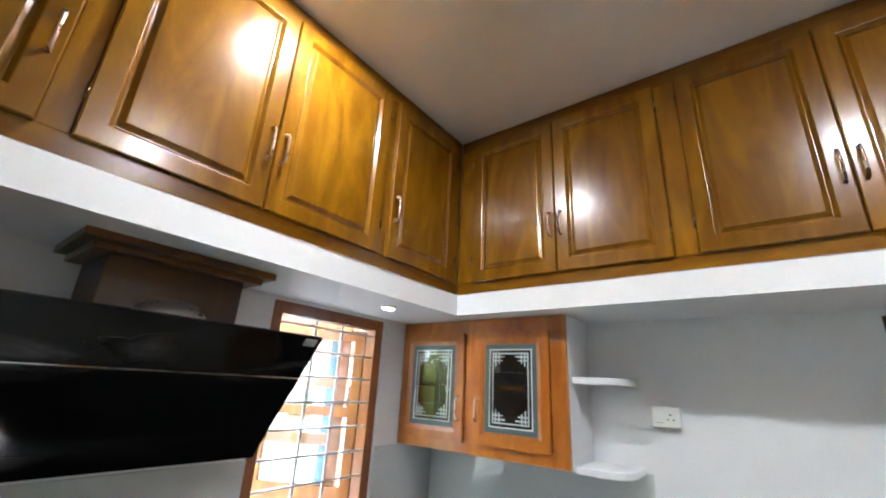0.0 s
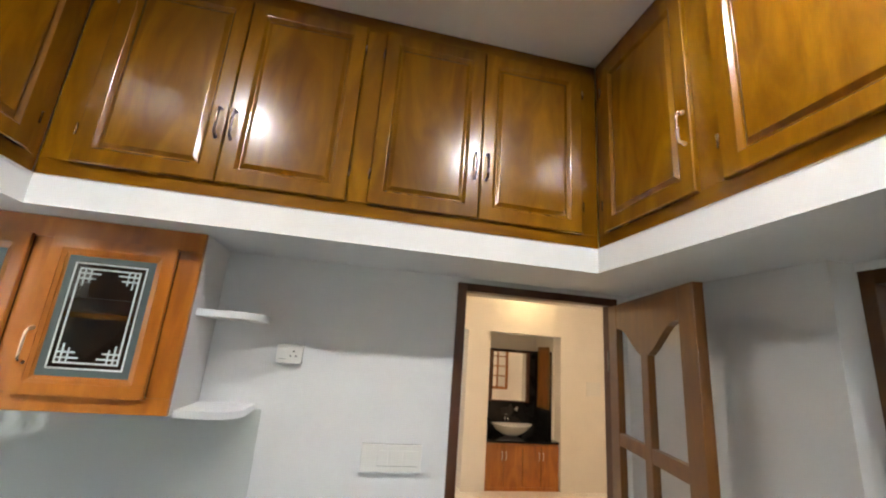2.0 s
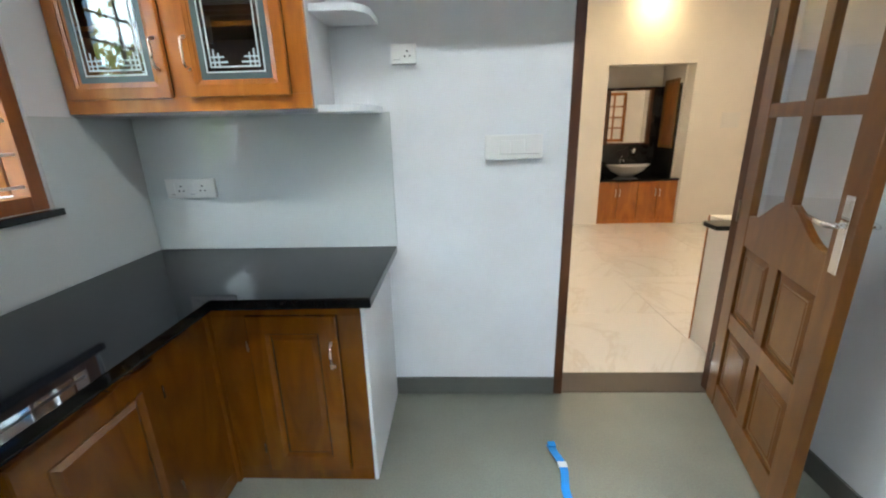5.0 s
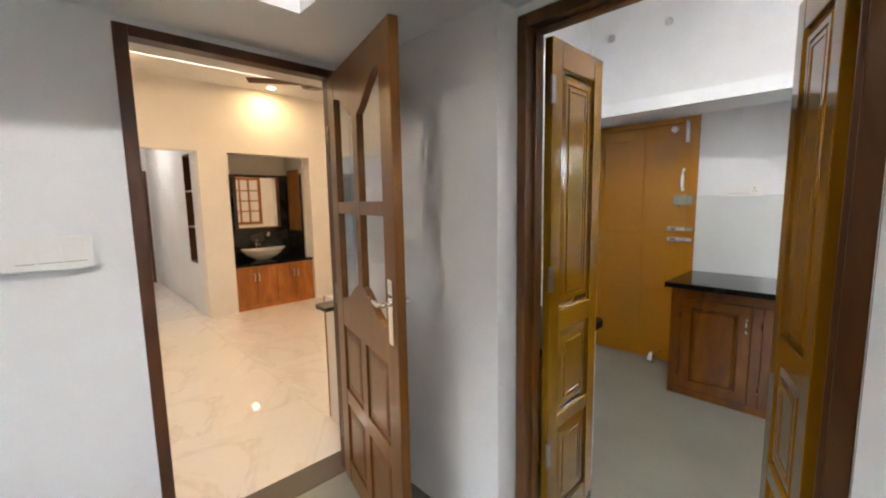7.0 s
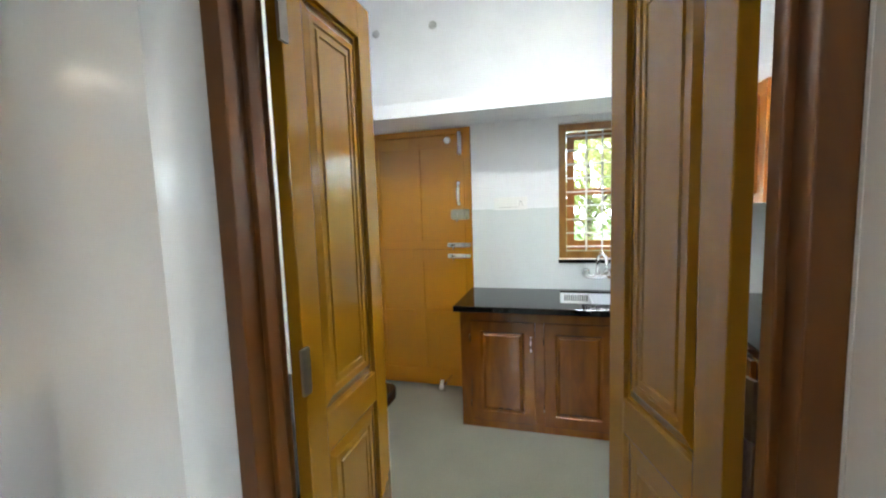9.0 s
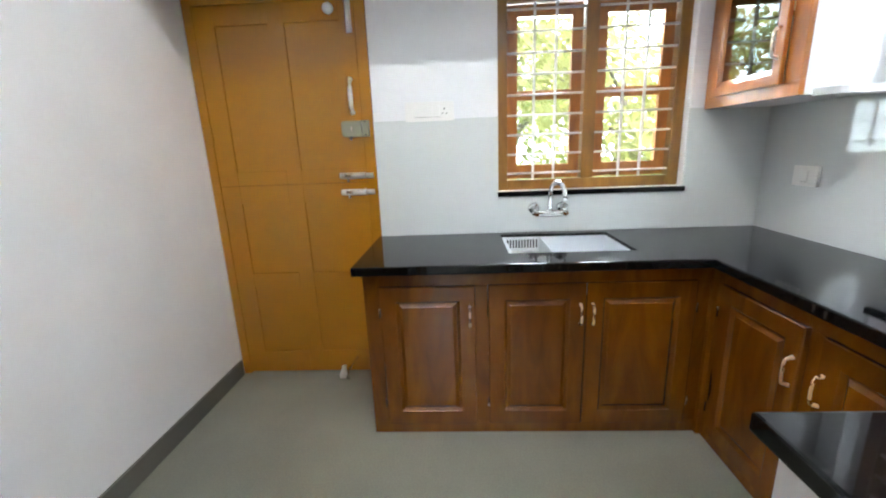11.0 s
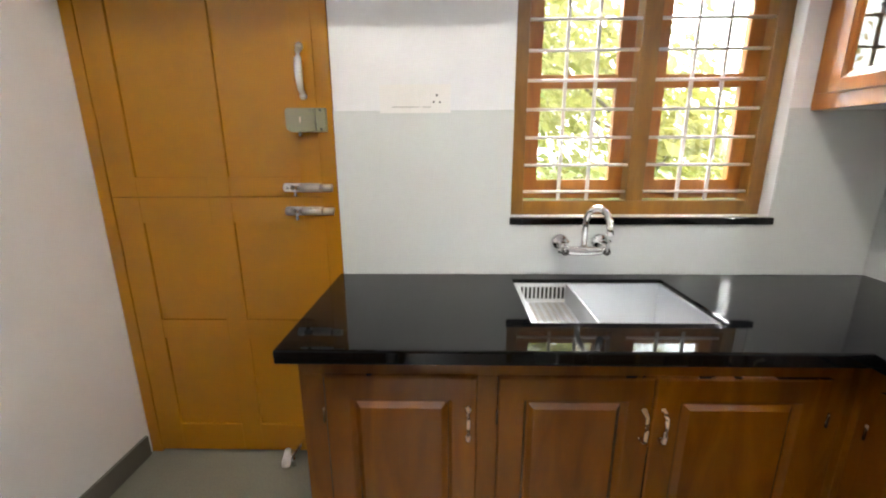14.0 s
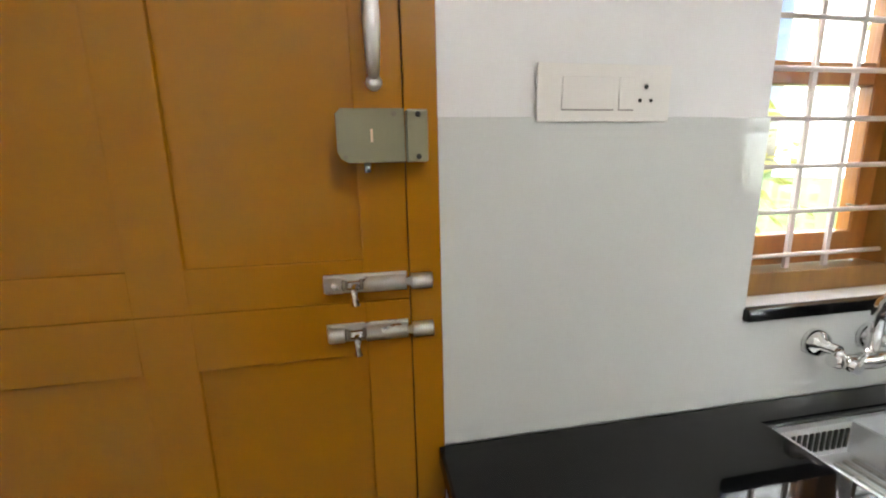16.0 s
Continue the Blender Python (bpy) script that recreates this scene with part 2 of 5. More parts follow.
HOODGLASS = smear_reflection_glass()
FROST = paint("grey_frosted_glass", (0.10, 0.125, 0.125), 0.25, 0.05)
TINTGLASS = clear_glass("grey_cabinet_glass", (0.75, 0.80, 0.80))
TINTGLASS.node_tree.nodes["Principled BSDF"].inputs["IOR"].default_value = 1.75
# blue tint with the sky's reflection put into its colour
BLUE_REFLECTION = clear_glass("blue_reflection_glass", (0.03, 0.11, 0.20))
BOXWOOD = wood("near_black_stained_wood", (0.012, 0.006, 0.004), (0.028, 0.012, 0.006), (0.045, 0.02, 0.008), rough=0.35, coat=0.3)
STRIP = glow("led_strip", (1.0, 0.86, 0.72), 5.0)
LAMPGLOW = glow("lamp_diffuser", (1.0, 0.93, 0.82), 8.0)
SKYGLOW = glow("bright_sky_haze", (0.90, 0.96, 1.0), 1.5)
LEAF_A = leaf_mat("light_leaves", (0.14, 0.17, 0.035), (0.28, 0.31, 0.10))
LEAF_B = leaf_mat("yellow_leaves", (0.24, 0.24, 0.06), (0.42, 0.40, 0.15))
GRASS = paint("lawn", (0.07, 0.14, 0.025), 0.9, 0.4, bumpy=0.6, scale=6)
REDWIN = wood("red_window_timber", (0.13, 0.034, 0.006), (0.235, 0.072, 0.012), (0.32, 0.11, 0.02), rough=0.35, coat=0.3)
# darker copy of the window timber: dimmer light is put into its colour
DIMWIN = wood("dim_window_timber", (0.10, 0.038, 0.005), (0.17, 0.068, 0.009), (0.235, 0.10, 0.015), rough=0.35, coat=0.3)
BARK = paint("bark", (0.12, 0.09, 0.06), 0.9, 0.3, bumpy=0.6, scale=12)


# ---- mesh helpers ----
def box(bm, x0, x1, y0, y1, z0, z1, bevel=0.0):
    v = [bm.verts.new((x, y, z)) for x in (x0, x1) for y in (y0, y1) for z in (z0, z1)]
    fs = [bm.faces.new([v[i] for i in q]) for q in
          ((0, 1, 3, 2), (4, 6, 7, 5), (0, 4, 5, 1), (2, 3, 7, 6), (0, 2, 6, 4), (1, 5, 7, 3))]
    if bevel:
        es = list({e for f in fs for e in f.edges})
        bmesh.ops.bevel(bm, geom=es, offset=bevel, segments=2, affect="EDGES", profile=0.6)
    return bm


def boxes(*rows, bevel=0.0):
    bm = bmesh.new()
    for r in rows:
        box(bm, *r, bevel=bevel)
    return bm


def grid_slab(bm, axis, d0, d1, us, vs, keep, bevel=0.0):
    """One piece of cells in a plane, those that keep(u, v) takes, thick from d0 to d1 along axis."""
    put = {"x": lambda u, v, d: (d, u, v), "y": lambda u, v, d: (u, d, v), "z": lambda u, v, d: (u, v, d)}[axis]
    cells = {(i, j) for i in range(len(us) - 1) for j in range(len(vs) - 1) if keep((us[i] + us[i + 1]) / 2, (vs[j] + vs[j + 1]) / 2)}
    at = {}

    def vert(i, j, k):
        if (i, j, k) not in at:
            at[i, j, k] = bm.verts.new(put(us[i], vs[j], (d0, d1)[k]))
        return at[i, j, k]
    rims = []
    for i, j in sorted(cells):
        for k in (0, 1):
            bm.faces.new([vert(a, b, k) for a, b in ((i, j), (i + 1, j), (i + 1, j + 1), (i, j + 1))])
        for di, dj, p, q in ((-1, 0, (i, j), (i, j + 1)), (1, 0, (i + 1, j), (i + 1, j + 1)), (0, -1, (i, j), (i + 1, j)), (0, 1, (i, j + 1), (i + 1, j + 1))):
            if (i + di, j + dj) not in cells:
                f = bm.faces.new((vert(*p, 0), vert(*q, 0), vert(*q, 1), vert(*p, 1)))
                rims.append(f)
    if bevel:
        es = [e for e in bm.edges if len(e.link_faces) == 2 and sum(f in rims for f in e.link_faces) == 1]
        bmesh.ops.recalc_face_normals(bm, faces=bm.faces)
        bmesh.ops.bevel(bm, geom=es, offset=bevel, segments=2, affect="EDGES", profile=0.6)
    return bm


def pierced(axis, d0, d1, u0, u1, z0, z1, holes, bevel=0.0):
    """A wall or panel of one piece with openings (u0, u1, z0, z1)."""
    us = sorted({u0, u1, *(u for h in holes for u in h[:2] if u0 < u < u1)})
    zs = sorted({z0, z1, *(z for h in holes for z in h[2:] if z0 < z < z1)})
    return grid_slab(bmesh.new(), axis, d0, d1, us, zs, lambda u, z: not any(h[0] < u < h[1] and h[2] < z < h[3] for h in holes), bevel)


def tube(bm, pts, r, n=10, caps=True):
    """A round bar along a line of points; r is one radius or one a point."""
    pts = [Vector(p) for p in pts]
    rs = r if isinstance(r, (list, tuple)) else [r] * len(pts)
    rings, up = [], Vector((0.123, 0.371, 0.92))
    for i, p in enumerate(pts):
        d = (pts[min(i + 1, len(pts) - 1)] - pts[max(i - 1, 0)]).normalized()
        a = d.cross(up)
        a = a.normalized() if a.length > 1e-4 else d.cross(Vector((1, 0, 0))).normalized()
        c = d.cross(a)
        rings.append([bm.verts.new(p + rs[i] * (math.cos(k * 2 * math.pi / n) * a + math.sin(k * 2 * math.pi / n) * c)) for k in range(n)])
    for q, s in zip(rings, rings[1:]):
        for k in range(n):
            bm.faces.new((q[k], q[(k + 1) % n], s[(k + 1) % n], s[k])).smooth = True
    if caps:
        bm.faces.new(rings[0][::-1])
        bm.faces.new(rings[-1])
    return bm


def lathe(bm, profile, centre=(0, 0, 0), n=24, axis="z"):
    cx, cy, cz = centre
    rings = []
    for r, h in profile:
        ring = []
        for k in range(n):
            a = 2 * math.pi * k / n
            u, w = r * math.cos(a), r * math.sin(a)
            ring.append(bm.verts.new({"z": (cx + u, cy + w, cz + h), "x": (cx + h, cy + u, cz + w), "y": (cx + u, cy + h, cz + w)}[axis]))
        rings.append(ring)
    for q, s in zip(rings, rings[1:]):
        for k in range(n):
            bm.faces.new((q[k], q[(k + 1) % n], s[(k + 1) % n], s[k])).smooth = True
    bm.faces.new(rings[0][::-1])
    bm.faces.new(rings[-1])
    return bm


def prism(bm, outline, z0, z1, bevel=0.0):
    """An outline in plan, raised from z0 to z1."""
    lo = [bm.verts.new((x, y, z0)) for x, y in outline]
    hi = [bm.verts.new((x, y, z1)) for x, y in outline]
    n = len(outline)
    fs = [bm.faces.new(lo[::-1]), bm.faces.new(hi)]
    fs += [bm.faces.new((lo[i], lo[(i + 1) % n], hi[(i + 1) % n], hi[i])) for i in range(n)]
    if bevel:
        es = list({e for f in fs[:2] for e in f.edges})
        bmesh.ops.bevel(bm, geom=es, offset=bevel, segments=3, affect="EDGES", profile=0.5)
    return bm


def nested(bm, x0, x1, z0, z1, profile, arch=0.0):
    """Rings of a panel that looks to -y: profile rows are (inset, depth). The first ring is the back."""
    rings = []
    for inset, y in profile:
        rings.append([bm.verts.new(p) for p in ((x0 + inset, y, z0 + inset), (x1 - inset, y, z0 + inset), (x1 - inset, y, z1 - inset), (x0 + inset, y, z1 - inset))])
    bm.faces.new(rings[0][::-1])
    for q, s in zip(rings, rings[1:]):
        for k in range(4):
            bm.faces.new((q[k], q[(k + 1) % 4], s[(k + 1) % 4], s[k]))
    bm.faces.new(rings[-1])
    return bm


def ring_frame(bm, x0, x1, y0, y1, z0, z1, s, bottom=None):
    """A closed frame of one piece round an opening, thick in y."""
    t = s if bottom is None else bottom
    out = ((x0, z0), (x1, z0), (x1, z1), (x0, z1))
    inn = ((x0 + s, z0 + t), (x1 - s, z0 + t), (x1 - s, z1 - s), (x0 + s, z1 - s))
    q = [[bm.verts.new((x, y, z)) for x, z in loop] for loop, y in ((out, y0), (inn, y0), (inn, y1), (out, y1))]
    for a, b in zip(q, q[1:] + q[:1]):
        for k in range(4):
            bm.faces.new((a[k], a[(k + 1) % 4], b[(k + 1) % 4], b[k]))
    bmesh.ops.bevel(bm, geom=list(bm.edges), offset=0.0025, segments=2, affect="EDGES")
    return bm


def finish(bm, name, mat):
    bmesh.ops.recalc_face_normals(bm, faces=bm.faces)
    me = bpy.data.meshes.new(name)
    bm.to_mesh(me)
    bm.free()
    me.materials.append(mat)
    return me


def part(name, bm, mat, parent, label=""):
    ob = new(name, finish(bm, name, mat))
    ob.parent = parent
    return tagged(ob, label=label)


def thing(name, label, category, m=None, group="", kind=""):
    ob = new(name)
    ob.empty_display_size = 0.05
    ob.matrix_basis = m or Matrix()
    return tagged(ob, label, category, group, kind)


def solid(name, bm, mat, label, category, group="", kind="", m=None):
    ob = new(name, finish(bm, name, mat))
    ob.matrix_basis = m or Matrix()
    return tagged(ob, label, category, group, kind)


def struct(name, bm, mat, label, category="wall"):
    return solid(name, bm, mat, label, category, kind="structure")


# local frames: x along the front from its left end, -y out to the viewer, z up
def facing(which, x, y, z=0.0):
    return pose(x, y, z, 0, 0, {"south": 0, "east": 90, "north": 180, "west": -90}[which])


# ---- large structure ----
XW, YN, XE, YS = -1.475, 2.265, 1.508, -1.6      # kitchen
KX, KY, KS, KN = 4.207, 1.345, -0.715, 2.29     # work kitchen
TOP, TOP2, SOFFIT, LOFT = 3.188, 3.30, 2.156, 2.262
DX0, DX1 = 0.61, 1.40                            # hall door opening
PY0, PY1 = 0.394, 1.247                            # double door opening

struct("ground", boxes((-260, 260, -260, 260, -0.62, -0.5)), GRASS, "green lawn reaching the horizon", "ground")
struct("floor", boxes((-1.7, 1.72, -1.8, 2.265, -0.12, 0.0), (1.72, 4.42, -0.9, 2.29, -0.12, 0.0)), FLOORT, "smooth grey-green satin floor tile of the kitchens", "floor")
struct("door_sill", boxes((DX0, 1.498, 2.33, 2.45, -0.12, 0.003), (DX0, DX1, 2.265, 2.33, -0.12, 0.004)), paint("brown_stone_sill", (0.06, 0.045, 0.032), 0.3, 0.1), "dark brown stone sill in the hall doorway", "sill")
struct("hall_screed", boxes((-2.2, 5.0, 2.45, 14.0, -0.12, -0.006)), SKIRT, "screed under the marble hall floor", "floor")

struct("wall_north", pierced("y", YN, 2.328, -1.68, XE, 0, TOP, [(0.575, 1.43, -1, 2.12)]), WALL, "white painted kitchen wall with the hall doorway")
struct("wall_north_hall", pierced("y", 2.328, 2.45, -1.68, XE, 0, TOP, [(0.575, 1.50, -1, 2.12)]), CREAM, "cream hall side of the doorway wall")
struct("wall_west", pierced("x", -1.68, XW, YS, YN, 0, TOP, [(1.10, 1.786, 1.165, 2.14)]), WALL, "white painted kitchen wall with a barred window")
struct("wall_south", pierced("y", -1.8, YS, -1.68, 1.72, 0, TOP, [(-0.2, 0.9, 1.0, 2.1)]), WALL, "plain white kitchen wall with an unseen barred window added")
struct("wall_pier", boxes((XE, 1.72, 1.288, 2.45, 0, TOP)), GLOSSWALL, "glossy white pier behind the open hall door")
struct("wall_side_pier", boxes((1.53, 1.6145, YS, 0.346, 0, TOP - 0.002)), GLOSSWALL, "glossy white pier beside the double door with two shelves")
struct("wall_between", pierced("x", 1.615, 1.72, YS, 1.287, 0, TOP2, [(0.347, 1.31, -1, 2.13)]), WALL, "white wall between the two kitchens")
struct("ceiling", boxes((-1.68, 1.615, -1.8, 2.45, TOP, TOP + 0.12)), CEIL, "off-white painted kitchen ceiling", "ceiling")

# work kitchen
struct("wall_work_north", boxes((1.722, 4.42, KN, 2.45, 0, TOP2)), WALL, "white painted work kitchen wall")
E0, E1, EZ0, EZ1 = -0.305, 0.68, 1.09, 2.10     # east window
struct("wall_work_east", pierced("x", KX, 4.42, -0.9, KN, 0, TOP2, [(E0, E1, EZ0, EZ1), (KY, 3, -1, 2.14)]), WALL, "white painted wall with the sink window and the ochre door")
S0, S1 = 2.54, 3.51                              # south window
struct("wall_work_south", pierced("y", -0.9, KS, 1.72, KX, 0, TOP2, [(S0, S1, EZ0, EZ1)]), WALL, "white painted wall with a barred window over the worktop")
struct("ceiling_work", boxes((1.72, 4.42, -0.9, 2.45, TOP2, TOP2 + 0.12)), CEIL, "white work kitchen ceiling", "ceiling")
struct("loft_slab_work", boxes((3.76, KX, KS, KN, 2.145, 2.245), bevel=0.004), SLABW, "white concrete loft slab over the ochre door", "slab")

# loft slab round the kitchen
struct("loft_slab", prism(bmesh.new(), [(XW, YS), (-1.013, YS), (-1.013, 1.833), (1.063, 1.833), (1.063, YS), (1.53, YS), (1.53, 0.346), (1.6145, 0.346), (1.6145, 1.287), (XE - 0.001, 1.287), (XE - 0.001, YN), (XW, YN)], SOFFIT, LOFT, 0.004),
       SLABW, "white painted concrete loft slab carrying the cupboards", "slab")

struct("door_outer_wall", boxes((4.30, 4.42, KY, KN, 0, 2.14)), WALL, "plain wall behind the ochre door")
# glazed splashbacks
struct("splashback_north", boxes((XW + 0.010, -0.25, YN - 0.008, YN, 0.862, 1.497), bevel=0.002), TILEW, "grey-white glazed tile splashback", "tiles")
struct("splashback_west", pierced("x", XW, XW + 0.008, YS, YN - 0.002, 0.862, 1.497, [(1.10, 1.786, 1.155, 2)], 0.002), TILEW, "grey-white glazed tile splashback below the window", "tiles")
struct("splashback_east", pierced("x", KX - 0.008, KX, KS + 0.010, KY, 0.862, 1.485, [(E0, E1, 1.058, 2)], 0.002), TILEW, "grey-white glazed tile splashback round the sink window", "tiles")
struct("splashback_south", pierced("y", KS, KS + 0.008, 1.72, KX, 0.862, 1.485, [(S0, S1, 1.058, 2)], 0.002), TILEW, "grey-white glazed tile splashback below the window", "tiles")

# skirtings
SK = 0.10
struct("baseboard", boxes((-0.31, 0.565, YN - 0.012, YN, 0, SK), (1.44, XE - 0.012, YN - 0.012, YN, 0, SK), (XE - 0.012, XE, 1.288, YN, 0, SK), (XE - 0.012, 1.619, 1.276, 1.288, 0, SK),
                          (1.518, 1.53, YS, 0.358, 0, SK), (1.53, 1.6195, 0.346, 0.358, 0, SK)), SKIRT, "dark grey tile skirting", "skirting")
struct("baseboard_work", boxes((2.335, KX - 0.03, KN - 0.012, KN, 0, SK)), SKIRT, "dark grey tile skirting", "skirting")

# hall beyond the door
HY = 6.2
struct("wall_hall", pierced("y", HY, HY + 0.2, -2.0, 4.9, 0, 3.3, [(2.07, 3.20, -1, 2.15), (-3, 1.73, -1, 2.15)]), CREAM, "cream painted hall wall with the washbasin niche")
struct("wall_niche", boxes((2.07, 2.09, HY + 0.2, 7.05, 0, 3.0), (3.18, 3.20, HY + 0.2, 7.05, 0, 3.0), (2.07, 3.20, 7.05, 7.2, 0, 3.0), (2.09, 3.18, HY + 0.2, 7.05, 2.9, 3.0)), CREAM, "cream painted washbasin niche")
struct("niche_tiles", boxes((2.09, 3.18, 7.03, 7.05, 0.62, 1.93), (3.165, 3.18, HY + 0.25, 7.03, 0.62, 1.93)), BLACKTILE, "black wall tiles with pale veins behind the washbasin", "tiles")
struct("wall_hall_side", boxes((4.9, 5.1, 2.45, HY + 0.2, 0, 3.3), (-2.2, -2.0, 2.45, 14.0, 0, 3.3), (1.72, 5.1, 2.452, 2.47, 0, 3.3), (-2.2, -1.68, 2.3, 2.45, 0, 3.3)), CREAM, "cream painted hall walls")
struct("ceiling_hall", boxes((-2.2, 5.1, 2.45, HY, 3.3, 3.42), (-2.2, 5.1, HY, 14.0, 3.1, 3.2)), CEIL, "white hall ceiling", "ceiling")
struct("ceiling_drop", boxes((-2.0, 4.9, 5.55, HY, 3.0, 3.30)), CEIL, "dropped plaster border of the hall ceiling", "ceiling")
struct("wall_passage", pierced("x", 1.73, 1.93, HY + 0.2, 9.85, 0, 3.1, [(6.62, 7.02, 0.68, 2.16)]), WALL, "white passage wall with a tall shelf recess")
struct("wall_far", pierced("y", 9.85, 10.0, -2.0, 3.4, 0, 3.1, [(0.86, 1.66, -1, 2.08)]), WALL, "white wall with a doorway at the end of the passage")
struct("wall_end", pierced("y", 12.0, 12.15, -2.0, 3.4, 0, 3.1, [(1.50, 2.10, 0.78, 1.98)]), CREAM, "cream wall of the far room with its window")
struct("wall_far_side", boxes((3.4, 3.55, 9.85, 12.15, 0, 3.1)), CREAM, "cream side wall of the far room")


# ---- kinds of things ----
def bow_handle(parent, x, z0, z1, mat, y=0.0, bow=0.028, r=0.0046, label="rosy metal bow handle"):
    """An upright bow handle on a front that looks to -y."""
    zm, h = (z0 + z1) / 2, (z1 - z0) / 2
    pts = [(x, y, z0), (x, y - bow * 0.75, z0 + 0.006)] + [(x, y - bow * (0.86 + 0.14 * math.cos(a)), zm + h * 0.86 * math.sin(a)) for a in (-1.2, -0.6, 0, 0.6, 1.2)] + [(x, y - bow * 0.75, z1 - 0.006), (x, y, z1)]
    bm = tube(bmesh.new(), pts, [r * 1.5, r * 1.1] + [r] * 5 + [r * 1.1, r * 1.5], 8)
    return part("handle", bm, mat, parent, label)


DOORP = lambda s: [(0, 0.020), (0, 0.004), (0.004, 0.0), (s, 0.0), (s + 0.003, 0.001), (s + 0.011, 0.010), (s + 0.013, 0.0135), (s + 0.017, 0.0135), (s + 0.031, 0.003), (s + 0.034, 0.0025)]


def panel_door(parent, x0, x1, z0, z1, mat, stile=0.055, y=-0.018, handle=None, hmat=None, name="door"):
    """A cupboard door with mitred frame, moulding and raised field."""
    bm = nested(bmesh.new(), x0, x1, z0, z1, [(i, d + y) for i, d in DOORP(stile)])
    d = part(name, bm, mat, parent)
    if handle:
        bow_handle(d, handle[0], handle[1], handle[2], hmat or BRASS, y=y)
    return d


def hinge(parent, x, z, y=-0.018):
    part("hinge", tube(bmesh.new(), [(x, y - 0.002, z - 0.022), (x, y - 0.002, z + 0.022)], 0.0035, 6), BRONZE, parent)


def cupboard(name, label, m, width, height, depth, doors, mat, rail_mat, top_rail=0.07, bottom_rail=0.065, group="", hz=None, hmat=None, inside=None, stile=0.054, category="cupboard"):
    """A framed cupboard; doors are (x0, x1, side of the handle)."""
    c = thing(name, label, category, m, group)
    fw = 0.022
    part("carcass", boxes((0.004, width - 0.004, fw, depth, 0.004, inside or height - 0.004)), BASE, c)
    part("bottom_rail", boxes((0, width, 0, fw, 0, bottom_rail), bevel=0.002), rail_mat, c)
    part("top_rail", boxes((0, width, 0, fw, height - top_rail, height), bevel=0.002), rail_mat, c)
    xs = [0.0] + [v for d in doors for v in d[:2]] + [width]
    for a, b in zip(xs[0::2], xs[1::2]):
        if b - a > 0.012:
            part("stile", boxes((a, b, 0.0005, fw, bottom_rail, height - top_rail), bevel=0.002), mat, c)
    for x0, x1, side in doors:
        hx = x1 - 0.026 if side == "r" else x0 + 0.026
        z0, z1 = bottom_rail - 0.004, height - top_rail + 0.004
        d = panel_door(c, x0 + 0.002, x1 - 0.002, z0, z1, mat, stile, handle=(hx, *hz) if side else None, hmat=hmat)
        if side:
            ox = x0 - 0.001 if side == "r" else x1 + 0.001
            hinge(d, ox, z0 + 0.12)
            hinge(d, ox, z1 - 0.12)
    return c


# ---- kitchen: loft cupboards ----
LH, HZ = TOP - LOFT - 0.002, (2.495 - LOFT, 2.612 - LOFT)
LOFTL = "golden varnished teak loft cupboard with raised panels"
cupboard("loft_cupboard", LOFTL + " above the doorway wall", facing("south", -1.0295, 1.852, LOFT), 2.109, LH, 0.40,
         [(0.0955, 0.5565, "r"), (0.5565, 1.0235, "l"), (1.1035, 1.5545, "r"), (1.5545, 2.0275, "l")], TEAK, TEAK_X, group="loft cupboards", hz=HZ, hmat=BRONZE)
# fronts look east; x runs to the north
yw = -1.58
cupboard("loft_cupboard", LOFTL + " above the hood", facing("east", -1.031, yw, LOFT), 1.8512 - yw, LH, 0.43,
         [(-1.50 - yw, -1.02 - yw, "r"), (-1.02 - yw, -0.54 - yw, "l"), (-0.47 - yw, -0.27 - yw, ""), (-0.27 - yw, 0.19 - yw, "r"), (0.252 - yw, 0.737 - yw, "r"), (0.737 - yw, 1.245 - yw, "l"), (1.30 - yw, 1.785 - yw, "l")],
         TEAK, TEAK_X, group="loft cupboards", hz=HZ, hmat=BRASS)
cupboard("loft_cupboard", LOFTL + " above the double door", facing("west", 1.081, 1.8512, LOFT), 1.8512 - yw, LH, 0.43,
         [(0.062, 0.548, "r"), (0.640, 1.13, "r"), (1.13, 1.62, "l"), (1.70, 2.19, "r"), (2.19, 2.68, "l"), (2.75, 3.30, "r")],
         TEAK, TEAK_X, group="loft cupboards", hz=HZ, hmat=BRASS)


